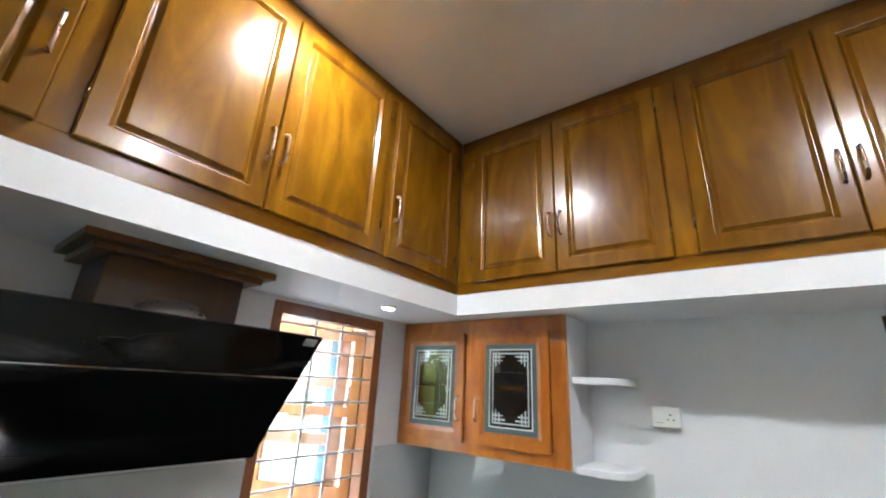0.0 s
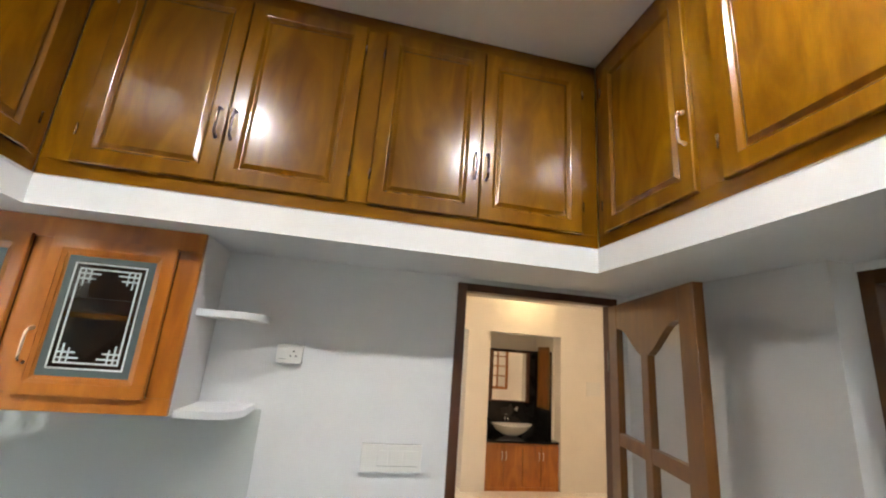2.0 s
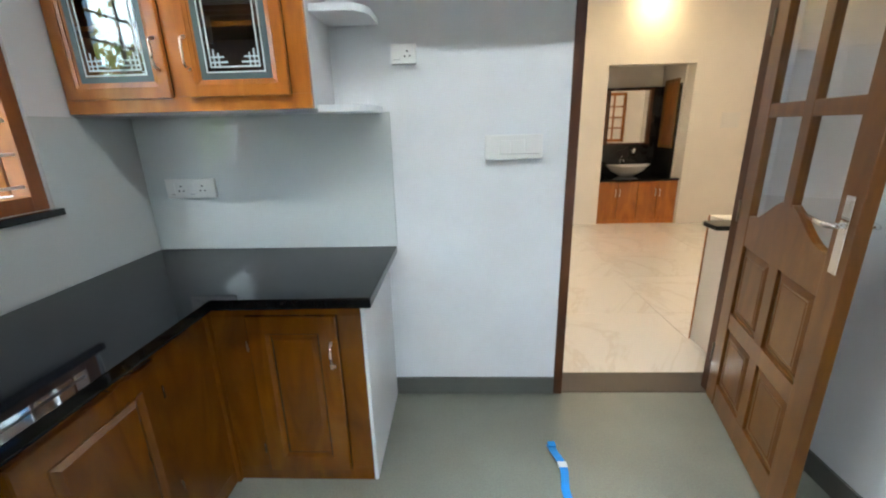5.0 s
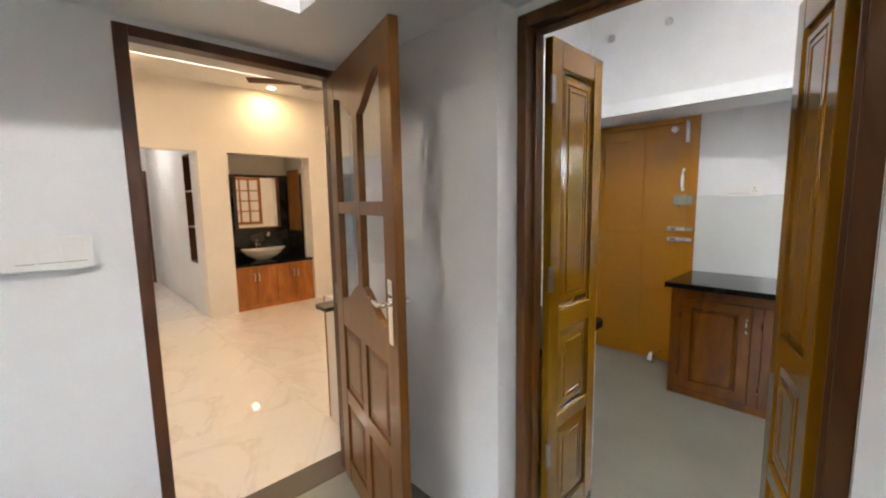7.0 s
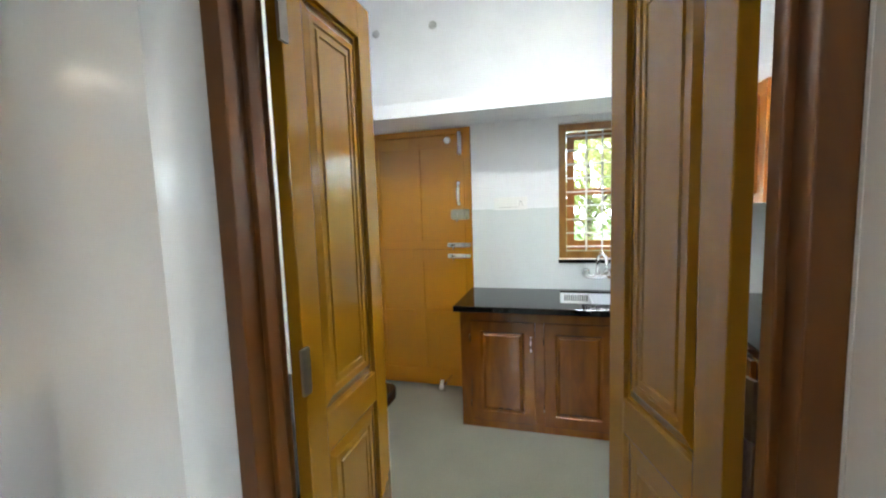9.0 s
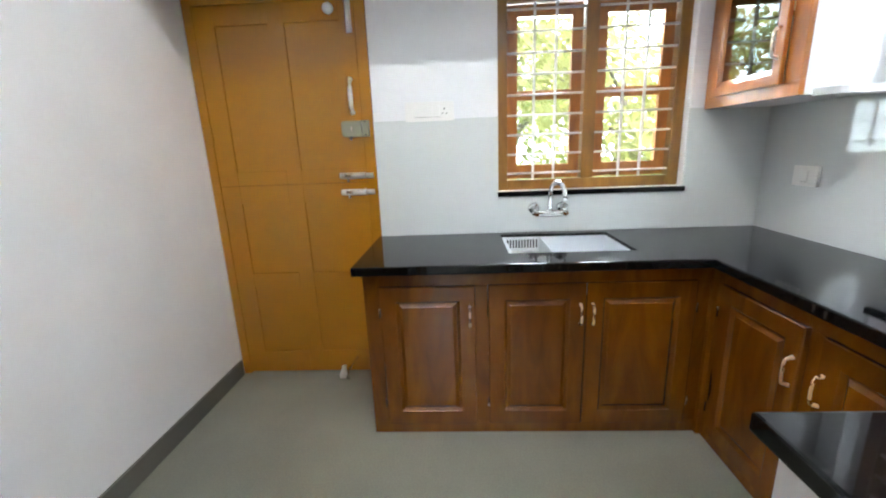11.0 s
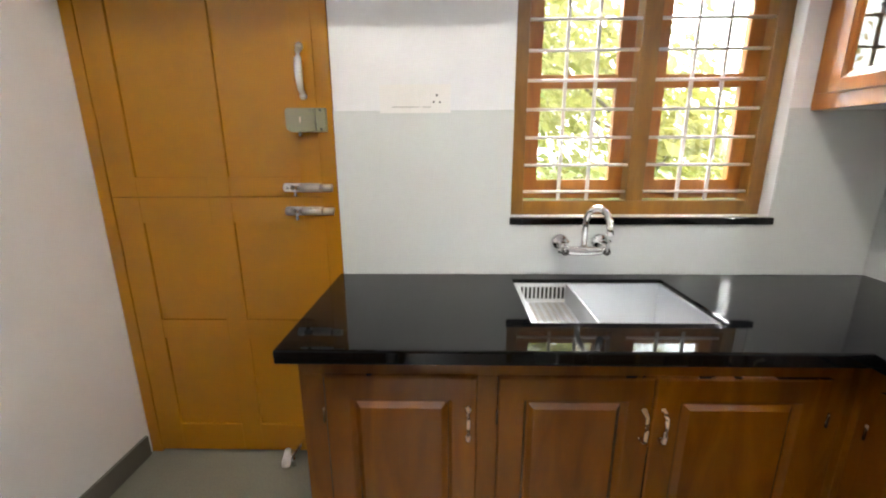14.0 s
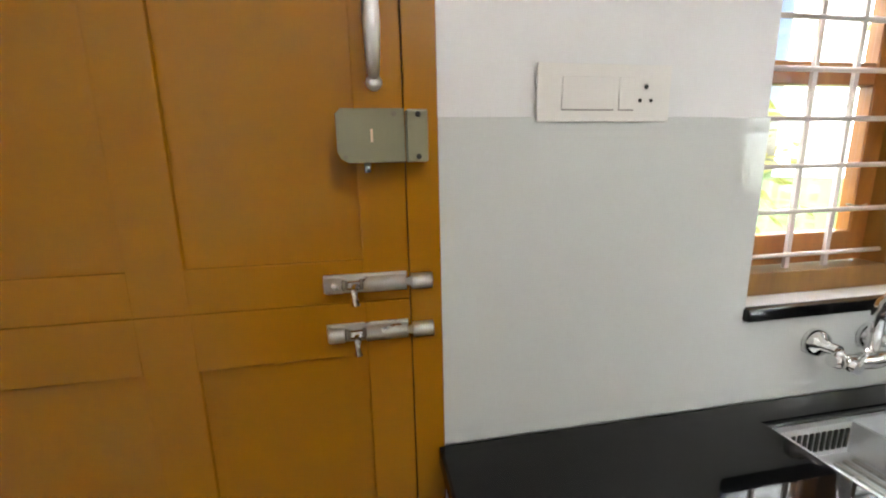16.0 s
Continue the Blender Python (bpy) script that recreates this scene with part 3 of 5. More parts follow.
# ---- kitchen: glass wall cupboard and shelves ----
def etched_pane(parent, x0, x1, z0, z1, y, plain=False):
    pane = part("glass_pane", boxes((x0, x1, y, y + 0.004, z0, z1)), TINTGLASS, parent)
    pane.visible_shadow = False
    if plain:
        return
    part("frosted_margin", boxes((x0, x0 + 0.024, y - 0.0008, y - 0.0002, z0, z1), (x1 - 0.024, x1, y - 0.0008, y - 0.0002, z0, z1), (x0 + 0.024, x1 - 0.024, y - 0.0008, y - 0.0002, z0, z0 + 0.024), (x0 + 0.024, x1 - 0.024, y - 0.0008, y - 0.0002, z1 - 0.024, z1)), FROST, pane, "grey frosted margin")
    bm = bmesh.new()
    t, yy = 0.0055, y - 0.0012
    def bar(a, b, c, d):
        box(bm, min(a, b), max(a, b), yy, yy + 0.001, min(c, d), max(c, d))
    for inset in (0.026, 0.044):
        a, b, c, d = x0 + inset, x1 - inset, z0 + inset, z1 - inset
        bar(a, b, c, c + t), bar(a, b, d - t, d), bar(a, a + t, c + t, d - t), bar(b - t, b, c + t, d - t)
    for sx, ox in ((1, x0 + 0.044), (-1, x1 - 0.044)):
        for sz, oz in ((1, z0 + 0.044), (-1, z1 - 0.044)):
            for k in (0.016, 0.034):
                bar(ox + sx * k, ox + sx * (k + t), oz + sz * t, oz + sz * (0.075 - k * 0.7))
                bar(ox + sx * t, ox + sx * (0.080 - k * 0.7), oz + sz * k, oz + sz * (k + t) + sz * 0.0001)
    part("etched_border", bm, ETCH, pane, "etched white fretwork border")


def bead_ring(bm, x0, x1, z0, z1, s, y0, y1):
    """A sloping bead round a pane: its outer edge at y0, its inner edge sunk to y1."""
    out = ((x0, z0), (x1, z0), (x1, z1), (x0, z1))
    inn = ((x0 + s, z0 + s), (x1 - s, z0 + s), (x1 - s, z1 - s), (x0 + s, z1 - s))
    mid = tuple((a[0] * 0.45 + b[0] * 0.55, a[1] * 0.45 + b[1] * 0.55) for a, b in zip(out, inn))
    q = [[bm.verts.new((x, y, z)) for x, z in loop] for loop, y in ((out, y0), (mid, y0 + 0.003), (mid, y0 + 0.006), (inn, y1), (inn, y1 + 0.004), (out, y1 + 0.004))]
    for a, b in zip(q, q[1:] + q[:1]):
        for k in range(4):
            bm.faces.new((a[k], a[(k + 1) % 4], b[(k + 1) % 4], b[k]))
    return bm


def glass_cupboard(name, label, m, width, height, depth, doors, group="", plain=False, back=FRAME):
    c = thing(name, label, "cupboard", m, group)
    part("back_panel", boxes((0.02, width - 0.02, depth - 0.012, depth, 0.02, height - 0.02)), back, c)
    part("side_panel", boxes((0, 0.018, 0.021, depth, 0, height)), ORANGE, c)
    part("side_panel", boxes((width - 0.018, width, 0.021, depth, 0, height)), WALL, c, "white painted side panel")
    part("base_panel", boxes((0.018, width - 0.018, 0.021, depth - 0.012, 0, 0.02)), WALL, c)
    part("top_panel", boxes((0.018, width - 0.018, 0.021, depth - 0.012, height - 0.02, height)), ORANGE, c)
    part("shelf", boxes((0.018, width - 0.018, 0.05, depth - 0.012, height * 0.47, height * 0.47 + 0.018)), BASE, c)
    part("bottom_rail", boxes((0, width, 0, 0.021, 0, 0.055), bevel=0.002), ORANGE, c)
    part("top_rail", boxes((0, width, 0, 0.021, height - 0.075, height), bevel=0.002), ORANGE, c)
    xs = [0.0] + [v for d in doors for v in d[:2]] + [width]
    for a, b in zip(xs[0::2], xs[1::2]):
        if b - a > 0.01:
            part("stile", boxes((a, b, 0.0005, 0.021, 0.055, height - 0.075), bevel=0.002), ORANGE, c)
    for x0, x1, side in doors:
        x0, x1, z0, z1, s, y = x0 + 0.002, x1 - 0.002, 0.050, height - 0.070, 0.062, -0.018
        bw = 0.021
        bm = ring_frame(bmesh.new(), x0, x1, y, 0.0, z0, z1, s - bw)
        d = part("door", bm, ORANGE, c)
        part("bead", bead_ring(bmesh.new(), x0 + s - bw, x1 - s + bw, z0 + s - bw, z1 - s + bw, bw, y + 0.002, y + 0.011), ORANGE, d, "sloping bead round the glass")
        etched_pane(d, x0 + s - 0.004, x1 - s + 0.004, z0 + s - 0.004, z1 - s + 0.004, y + 0.0115, plain)
        bow_handle(d, x1 - 0.026 if side == "r" else x0 + 0.026, 0.15, 0.26, BRASS, y=y)
    return c


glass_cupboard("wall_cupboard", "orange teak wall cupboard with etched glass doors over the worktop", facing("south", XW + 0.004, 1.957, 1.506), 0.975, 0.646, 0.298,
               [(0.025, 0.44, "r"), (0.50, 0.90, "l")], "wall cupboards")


def round_shelf(name, label, m, length, depth, r=0.10, group="white round-ended shelves"):
    pts = [(0, 0), (0, -depth)] + [(length - r + r * math.sin(a), -depth + r - r * math.cos(a)) for a in [k * math.pi / 12 for k in range(7)]] + [(length, 0)]
    return solid(name, prism(bmesh.new(), pts, 0, 0.028, 0.003), SLABW, label, "shelf", group, m=m)


for z in (1.492, 1.852):
    round_shelf("corner_shelf", "white painted shelf with a rounded end beside the glass cupboard", pose(-0.4945, YN - (0.0085 if z < 1.5 else 0), z), 0.215, 0.25)
for z in (1.447, 1.83):
    solid("side_shelf", prism(bmesh.new(), [(1.5295, -0.55), (1.5295, 0.316), (1.49, 0.312), (1.455, 0.297), (1.425, 0.270), (1.40, 0.227), (1.385, 0.172), (1.38, 0.112), (1.38, -0.55)], z, z + 0.028, 0.002), SLABW, "white painted wall shelf with a rounded end beside the double door", "shelf", "white round-ended shelves")

# ---- kitchen: worktop and base cupboards ----
CT0, CT1 = 0.822, 0.862
solid("worktop", prism(bmesh.new(), [(XW + 0.009, YS), (-0.825, YS), (-0.825, 1.607), (-0.252, 1.607), (-0.252, YN - 0.009), (XW + 0.009, YN - 0.009)], CT0, CT1, 0.006), GRANITE,
      "polished black granite worktop with small marks, turning the corner", "worktop")
BL = "red-brown teak base cupboard"
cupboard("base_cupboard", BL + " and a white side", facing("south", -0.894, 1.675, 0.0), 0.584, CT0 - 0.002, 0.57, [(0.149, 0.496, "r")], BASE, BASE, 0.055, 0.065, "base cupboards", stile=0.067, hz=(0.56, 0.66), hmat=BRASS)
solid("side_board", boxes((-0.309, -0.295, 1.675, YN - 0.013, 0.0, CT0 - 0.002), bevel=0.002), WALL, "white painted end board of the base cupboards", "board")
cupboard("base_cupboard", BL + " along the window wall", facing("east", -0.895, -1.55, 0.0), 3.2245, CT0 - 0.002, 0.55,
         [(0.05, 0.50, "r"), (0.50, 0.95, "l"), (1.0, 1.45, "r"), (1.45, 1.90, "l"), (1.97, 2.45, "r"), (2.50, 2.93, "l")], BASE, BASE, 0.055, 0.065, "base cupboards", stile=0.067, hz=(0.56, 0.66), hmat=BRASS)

solid("corner_post", boxes((-0.914, -0.880, 1.655, 1.690, 0.0, CT0 - 0.003), bevel=0.002), BASE, "red-brown teak corner post between the base cupboards", "post")

# ---- hood ----
hood = thing("cooker_hood", "slanted black glass cooker hood with a boxed wooden duct cover", "hood")


def slab_between(bm, x0, z0, x1, z1, y0, y1, t):
    nx, nz = (z1 - z0), -(x1 - x0)
    k = t / math.hypot(nx, nz)
    pts = [(x0, z0), (x1, z1), (x1 - nx * k, z1 - nz * k), (x0 - nx * k, z0 - nz * k)]
    a = [bm.verts.new((x, y0, z)) for x, z in pts]
    b = [bm.verts.new((x, y1, z)) for x, z in pts]
    bm.faces.new(a), bm.faces.new(b[::-1])
    for i in range(4):
        bm.faces.new((a[i], a[(i + 1) % 4], b[(i + 1) % 4], b[i]))
    bmesh.ops.bevel(bm, geom=list(bm.edges), offset=0.002, segments=2, affect="EDGES")
    return bm
HB, HT, HY0, HY1 = (-1.31, 1.533), (-1.0, 1.943), 0.13, 1.03


def hood_at(k):
    return HB[0] + (HT[0] - HB[0]) * k, HB[1] + (HT[1] - HB[1]) * k


a, b = hood_at(0.0), hood_at(0.66)
part("lower_glass", slab_between(bmesh.new(), *a, *b, HY0, HY1, 0.012), HOODGLASS, hood)
a, b = hood_at(0.675), hood_at(1.0)
part("upper_glass", slab_between(bmesh.new(), *a, *b, HY0, HY1, 0.012), HOODGLASS, hood)
a, b = hood_at(0.661), hood_at(0.674)
part("trim_strip", slab_between(bmesh.new(), *a, *b, HY0, HY1, 0.010), CHROME, hood, "thin chrome strip across the glass")
a, b = hood_at(0.93), hood_at(0.985)
part("corner_badge", slab_between(bmesh.new(), a[0] + 0.0025, a[1] - 0.002, b[0] + 0.0025, b[1] - 0.002, HY1 - 0.065, HY1 - 0.018, 0.004), STEEL, hood, "small pale metal badge")
bm = bmesh.new()
lo = [(-1.462, HY0 + 0.04, 1.56), (-1.462, HY1 - 0.04, 1.56), (-1.33, HY1 - 0.04, 1.56), (-1.33, HY0 + 0.04, 1.56)]
hi = [(-1.462, HY0 + 0.04, 1.93), (-1.462, HY1 - 0.04, 1.93), (-1.045, HY1 - 0.04, 1.93), (-1.045, HY0 + 0.04, 1.93)]
v = [bm.verts.new(p) for p in lo + hi]
for q in ((0, 1, 2, 3), (7, 6, 5, 4), (0, 4, 5, 1), (1, 5, 6, 2), (2, 6, 7, 3), (3, 7, 4, 0)):
    bm.faces.new([v[i] for i in q])
part("hood_body", bm, paint("black_hood_steel", (0.02, 0.02, 0.02), 0.4, 0.1), hood)
part("lip", boxes((-1.46, -1.318, HY0 + 0.02, HY1 - 0.02, 1.53, 1.558), bevel=0.004), STEEL, hood, "grey steel lower lip")
part("duct_collar", lathe(bmesh.new(), [(0.125, 0), (0.125, 0.03), (0.115, 0.05), (0.09, 0.075), (0.08, 0.078)], (-1.26, 0.62, 1.93), 28), ALU, hood, "pale round duct collar")
cover = thing("duct_cover", "dark brown wooden box round the hood duct, under the slab", "duct cover")
part("box_front", boxes((-1.213, -1.20, 0.43, 0.815, 1.945, 2.112), bevel=0.002), BOXWOOD, cover)
part("box_side", boxes((XW + 0.01, -1.213, 0.43, 0.443, 1.945, 2.112)), BOXWOOD, cover)
part("box_side", boxes((XW + 0.01, -1.213, 0.802, 0.815, 1.945, 2.112)), BOXWOOD, cover)
part("moulding", boxes((XW + 0.002, -1.165, 0.385, 0.865, 2.112, 2.132), (XW + 0.002, -1.135, 0.355, 0.895, 2.132, 2.1555), bevel=0.004), DOORWOOD, cover, "stepped wooden moulding")


# ---- doors ----
def door_frame(name, label, rows, mat):
    return struct(name, boxes(*rows, bevel=0.003), mat, label, "door frame")


door_frame("door_1", "dark brown wooden frame of the hall doorway",
           [(0.565, DX0, YN - 0.012, 2.325, 0.0, 2.13), (DX1, 1.44, YN - 0.012, 2.325, 0.0, 2.13), (DX0, DX1, YN - 0.0115, 2.325, 2.09, 2.13)], FRAME)
struct("door_reveal", boxes((0.575, DX0 + 0.002, 2.3285, 2.451, 0.0, 2.12), (DX0 + 0.002, 1.498, 2.3285, 2.451, 2.095, 2.12)), CREAM, "cream plastered reveal of the hall doorway", "trim")
door_frame("door_2", "brown enamelled frame of the double door between the kitchens",
           [(1.62, 1.733, PY1, 1.2865, 0.0, 2.13), (1.62, 1.733, 0.3475, PY0, 0.0, 2.13), (1.6205, 1.733, PY0, PY1, 2.085, 2.13),
            (1.664, 1.700, PY1 - 0.013, PY1, 0.0, 2.085), (1.664, 1.700, PY0, PY0 + 0.014, 0.0, 2.085), (1.6645, 1.6995, PY0 + 0.014, PY1 - 0.013, 2.072, 2.085)], FRAME2)

# hall door, standing open into the kitchen: local x from the hinge, -y is the kitchen face
DW, DH, DT = 0.80, 2.075, 0.036
hang = math.degrees(math.atan2(1.51 - 2.255, 1.215 - 1.405))
leaf = thing("hall_door", "pale brown wooden door with glass lights, standing open", "door", pose(1.405, 2.252, 0.008, 0, 0, hang))


def solid_outline(bm, pts, y0, y1):
    """An outline in x and z, thick in y."""
    lo = [bm.verts.new((x, y0, z)) for x, z in pts]
    hi = [bm.verts.new((x, y1, z)) for x, z in pts]
    n = len(pts)
    bm.faces.new(lo), bm.faces.new(hi[::-1])
    for i in range(n):
        bm.faces.new((lo[i], hi[i], hi[(i + 1) % n], lo[(i + 1) % n]))
    return bm


y0, y1 = -DT / 2, DT / 2
ST, MX = 0.105, DW / 2
part("hinge_stile", boxes((0, ST, y0, y1, 0, DH), bevel=0.003), DOORWOOD, leaf)
part("lock_stile", boxes((DW - ST, DW, y0, y1, 0, DH), bevel=0.003), DOORWOOD, leaf)
part("mullion", boxes((MX - 0.032, MX + 0.032, y0 + 0.001, y1 - 0.001, 1.10, 1.84), bevel=0.003), DOORWOOD, leaf)
part("middle_rail", boxes((ST, MX - 0.032, y0 + 0.0015, y1 - 0.0015, 1.42, 1.475), (MX + 0.032, DW - ST, y0 + 0.0015, y1 - 0.0015, 1.42, 1.475), bevel=0.003), DOORWOOD, leaf)
NSEG = 14
wav = [(ST + (DW - 2 * ST) * i / NSEG, 1.955 - 0.13 * (0.5 - 0.5 * math.cos(2 * math.pi * i / NSEG)) ** 1.2) for i in range(NSEG + 1)]
part("top_rail", solid_outline(bmesh.new(), [(ST, DH), *wav, (DW - ST, DH)], y0 + 0.002, y1 - 0.002), DOORWOOD, leaf, "rail with an arched lower edge")
wav2 = [(ST + (DW - 2 * ST) * i / NSEG, 1.00 + 0.115 * (0.5 - 0.5 * math.cos(2 * math.pi * i / NSEG)) ** 1.3) for i in range(NSEG + 1)]
part("lock_rail", solid_outline(bmesh.new(), [(ST, 0.86), (DW - ST, 0.86), *wav2[::-1]], y0 + 0.002, y1 - 0.002), DOORWOOD, leaf, "rail with an arched upper edge")
part("low_rail", boxes((ST, DW - ST, y0 + 0.002, y1 - 0.002, 0.44, 0.52), bevel=0.002), DOORWOOD, leaf)
part("bottom_rail", boxes((ST, DW - ST, y0 + 0.002, y1 - 0.002, 0, 0.12), bevel=0.002), DOORWOOD, leaf)
part("low_mullion", boxes((MX - 0.034, MX + 0.034, y0 + 0.0025, y1 - 0.0025, 0.12, 0.44), (MX - 0.034, MX + 0.034, y0 + 0.0025, y1 - 0.0025, 0.52, 0.86), bevel=0.002), DOORWOOD, leaf)
pane = part("glass_pane", boxes((ST - 0.004, DW - ST + 0.004, -0.0025, 0.0025, 0.99, 1.96)), GLASS, leaf, "clear glass with bevelled edge")
pane.visible_shadow = False
for px0, px1 in ((ST, MX - 0.034), (MX + 0.034, DW - ST)):
    for pz0, pz1 in ((0.12, 0.44), (0.52, 0.86)):
        for s in (1, -1):
            bm = nested(bmesh.new(), px0, px1, pz0, pz1, [(0, 0.0), (0, -0.004), (0.012, -0.004), (0.034, -0.013), (0.040, -0.013), (0.044, -0.011), (0.048, -0.013), (0.052, -0.013)])
            if s < 0:
                for q in bm.verts:
                    q.co.y *= -1
            part("panel", bm, DOORWOOD, leaf)
plate_z = 1.085
for s in (-1, 1):
    lk = part("lock_plate", boxes((DW - 0.072, DW - 0.032, *sorted((s * 0.0185, s * 0.0225)), plate_z - 0.13, plate_z + 0.11), bevel=0.0015), CHROME, leaf, "long chrome lock plate")
    part("lever", tube(bmesh.new(), [(DW - 0.052, s * 0.0225, plate_z + 0.02), (DW - 0.052, s * 0.06, plate_z + 0.02), (DW - 0.075, s * 0.066, plate_z + 0.02), (DW - 0.17, s * 0.062, plate_z + 0.028)], [0.010, 0.009, 0.009, 0.007], 10), CHROME, lk, "chrome lever handle")
for z in (0.25, 1.0, 1.8):
    part("hinge", tube(bmesh.new(), [(-0.004, -0.02, z - 0.05), (-0.004, -0.02, z + 0.05)], 0.006, 8), HINGE, leaf)


def double_leaf(label, m, w, mirrored):
    """A narrow panelled leaf, hinge at local x = 0."""
    c = thing("double_door_leaf", label, "door", m, "double door leaves")
    h, t, s = 2.07, 0.034, 0.075
    part("stile", boxes((0, s, -t / 2, t / 2, 0, h), bevel=0.003), BROWN_ENAMEL, c)
    part("stile", boxes((w - s, w, -t / 2, t / 2, 0, h), bevel=0.003), BROWN_ENAMEL, c)
    for z0, z1 in ((0, 0.11), (0.50, 0.56), (0.93, 1.02), (h - 0.10, h)):
        part("rail", boxes((s, w - s, -t / 2 + 0.001, t / 2 - 0.001, z0, z1), bevel=0.003), BROWN_ENAMEL, c)
    for z0, z1 in ((0.11, 0.50), (0.56, 0.93), (1.02, h - 0.10)):
        for k in (1, -1):
            bm = nested(bmesh.new(), s, w - s, z0, z1, [(0, 0.0), (0, -0.004), (0.008, -0.004), (0.034, -0.013), (0.050, -0.013), (0.053, -0.009), (0.060, -0.009), (0.063, -0.013), (0.072, -0.013), (0.075, -0.010), (0.080, -0.010)])
            if k < 0:
                for q in bm.verts:
                    q.co.y *= -1
            part("panel", bm, BROWN_ENAMEL, c)
    for z in (0.42, 1.16, 1.88):
        part("hinge", boxes((-0.014, 0.012, -0.024, -0.017, z - 0.05, z + 0.05)), HINGE, c, "dull metal hinge")
    side = -1 if mirrored else 1
    part("bolt", tube(bmesh.new(), [(w - 0.035, side * 0.024, 1.70), (w - 0.035, side * 0.024, 1.95)], 0.006, 8), BRASS, c)
    return c


double_leaf("ochre-brown varnished panelled door leaf standing wide open", pose(1.737, 1.227, 0.006, 0, 0, 0.8), 0.420, False)
double_leaf("ochre-brown varnished panelled door leaf, open toward the worktop", pose(1.738, 0.421, 0.006, 0, 0, 18), 0.408, True)

# ochre door of the work kitchen: local x from its north end, to the south; -y is the room
yd = thing("ochre_door", "ochre enamelled split door with six sunk panels, shut and bolted", "door", facing("west", KX - 0.012, KN - 0.002, 0.0))
YW = KN - KY - 0.002
LX0, LX1 = 0.05, 0.885                          # leaf
part("frame_post", boxes((0, LX0 - 0.002, 0.0, 0.088, 0, 2.135), bevel=0.002), OCHRE, yd)
part("frame_post", boxes((LX1 + 0.0016, YW, 0.0, 0.088, 0, 2.135), bevel=0.002), OCHRE, yd)
part("frame_head", boxes((LX0 - 0.002, LX1 + 0.0016, 0.0, 0.088, 2.085, 2.135), bevel=0.002), OCHRE, yd)
for nm, z0, z1, rails, spans in (("upper_leaf", 1.1712, 2.082, (0.075, 0.095), [(1.247, 1.987)]), ("lower_leaf", 0.012, 1.1695, (0.135, 0.10), [(0.147, 0.57), (0.655, 1.068)])):
    lf = part(nm, boxes((LX0, LX1, 0.016, 0.05, z0, z1)), OCHRE, yd)
    cols = ((LX0 + 0.105, LX0 + 0.385), (LX0 + 0.470, LX0 + 0.755))
    part("stile", boxes((LX0, cols[0][0], 0.004, 0.016, z0, z1), bevel=0.002), OCHRE, lf)
    part("stile", boxes((cols[0][1], cols[1][0], 0.004, 0.016, z0, z1), bevel=0.002), OCHRE, lf)
    part("stile", boxes((cols[1][1], LX1, 0.004, 0.016, z0, z1), bevel=0.002), OCHRE, lf)
    zs = [z0] + [q for sp in spans for q in sp] + [z1]
    for x0, x1 in cols:
        for r0, r1 in zip(zs[0::2], zs[1::2]):
            part("rail", boxes((x0, x1, 0.0042, 0.016, r0, r1), bevel=0.002), OCHRE, lf)
for z in (0.35, 0.95, 1.45):
    part("hinge", tube(bmesh.new(), [(0.05, 0.0, z - 0.05), (0.05, 0.0, z + 0.05)], 0.005, 8), OCHRE, yd)


def tower_bolt(x0, x1, z, knob):
    b = part("bolt", boxes((x0, x1 - 0.044, -0.001, 0.004, z - 0.016, z + 0.016), bevel=0.001), ALU, yd, "pale aluminium barrel bolt")
    part("barrel", tube(bmesh.new(), [(x0 + 0.004, -0.010, z), (x0 + 0.030, -0.010, z)], 0.0135, 14), ALU, b)
    part("barrel", tube(bmesh.new(), [(x0 + 0.068, -0.010, z), (x1 - 0.046, -0.010, z)], 0.0135, 14), ALU, b)
    part("keeper", tube(bmesh.new(), [(x1 - 0.036, -0.010, z), (x1, -0.010, z)], 0.0135, 14), ALU, b)
    part("rod", tube(bmesh.new(), [(x0 + 0.030, -0.010, z), (x1 - 0.030, -0.010, z)], 0.0085, 12), CHROME, b)
    for sx in (x0 + 0.034, x0 + 0.064):
        part("slot", tube(bmesh.new(), [(sx - 0.003, -0.010, z), (sx + 0.003, -0.010, z)], 0.0100, 12), HINGE, b, "dark slot ring")
    part("knob", tube(bmesh.new(), [(knob, -0.018, z), (knob, -0.030, z - 0.008), (knob, -0.034, z - 0.03)], [0.006, 0.006, 0.008], 10), CHROME, b)


tower_bolt(KN - 1.553, KN - 1.366, 1.207, KN - 1.50)
tower_bolt(KN - 1.553, KN - 1.366, 1.117, KN - 1.50)
hx = KN - 1.45
pull = part("pull_handle", tube(bmesh.new(), [(hx, -0.004, 1.548), (hx, -0.020, 1.556), (hx, -0.026, 1.580), (hx, -0.029, 1.62), (hx, -0.026, 1.66), (hx, -0.020, 1.686), (hx, -0.004, 1.695)], [0.009, 0.010, 0.012, 0.0135, 0.012, 0.010, 0.009], 12), STEEL, yd, "dull steel pull handle")
for z in (1.537, 1.703):
    part("foot", lathe(bmesh.new(), [(0.012, 0.004), (0.013, -0.004), (0.006, -0.008)], (hx, 0, z), 12, "y"), STEEL, pull)
lx = KN - 1.512
lock = part("lock_case", solid_outline(bmesh.new(), [(lx + 0.016, 1.412), (lx + 0.106, 1.412), (lx + 0.106, 1.494), (lx + 0.008, 1.494), (lx, 1.486), (lx, 1.428), (lx + 0.005, 1.418)], -0.030, 0.004), GREYLOCK, yd, "grey-green enamelled rim lock")
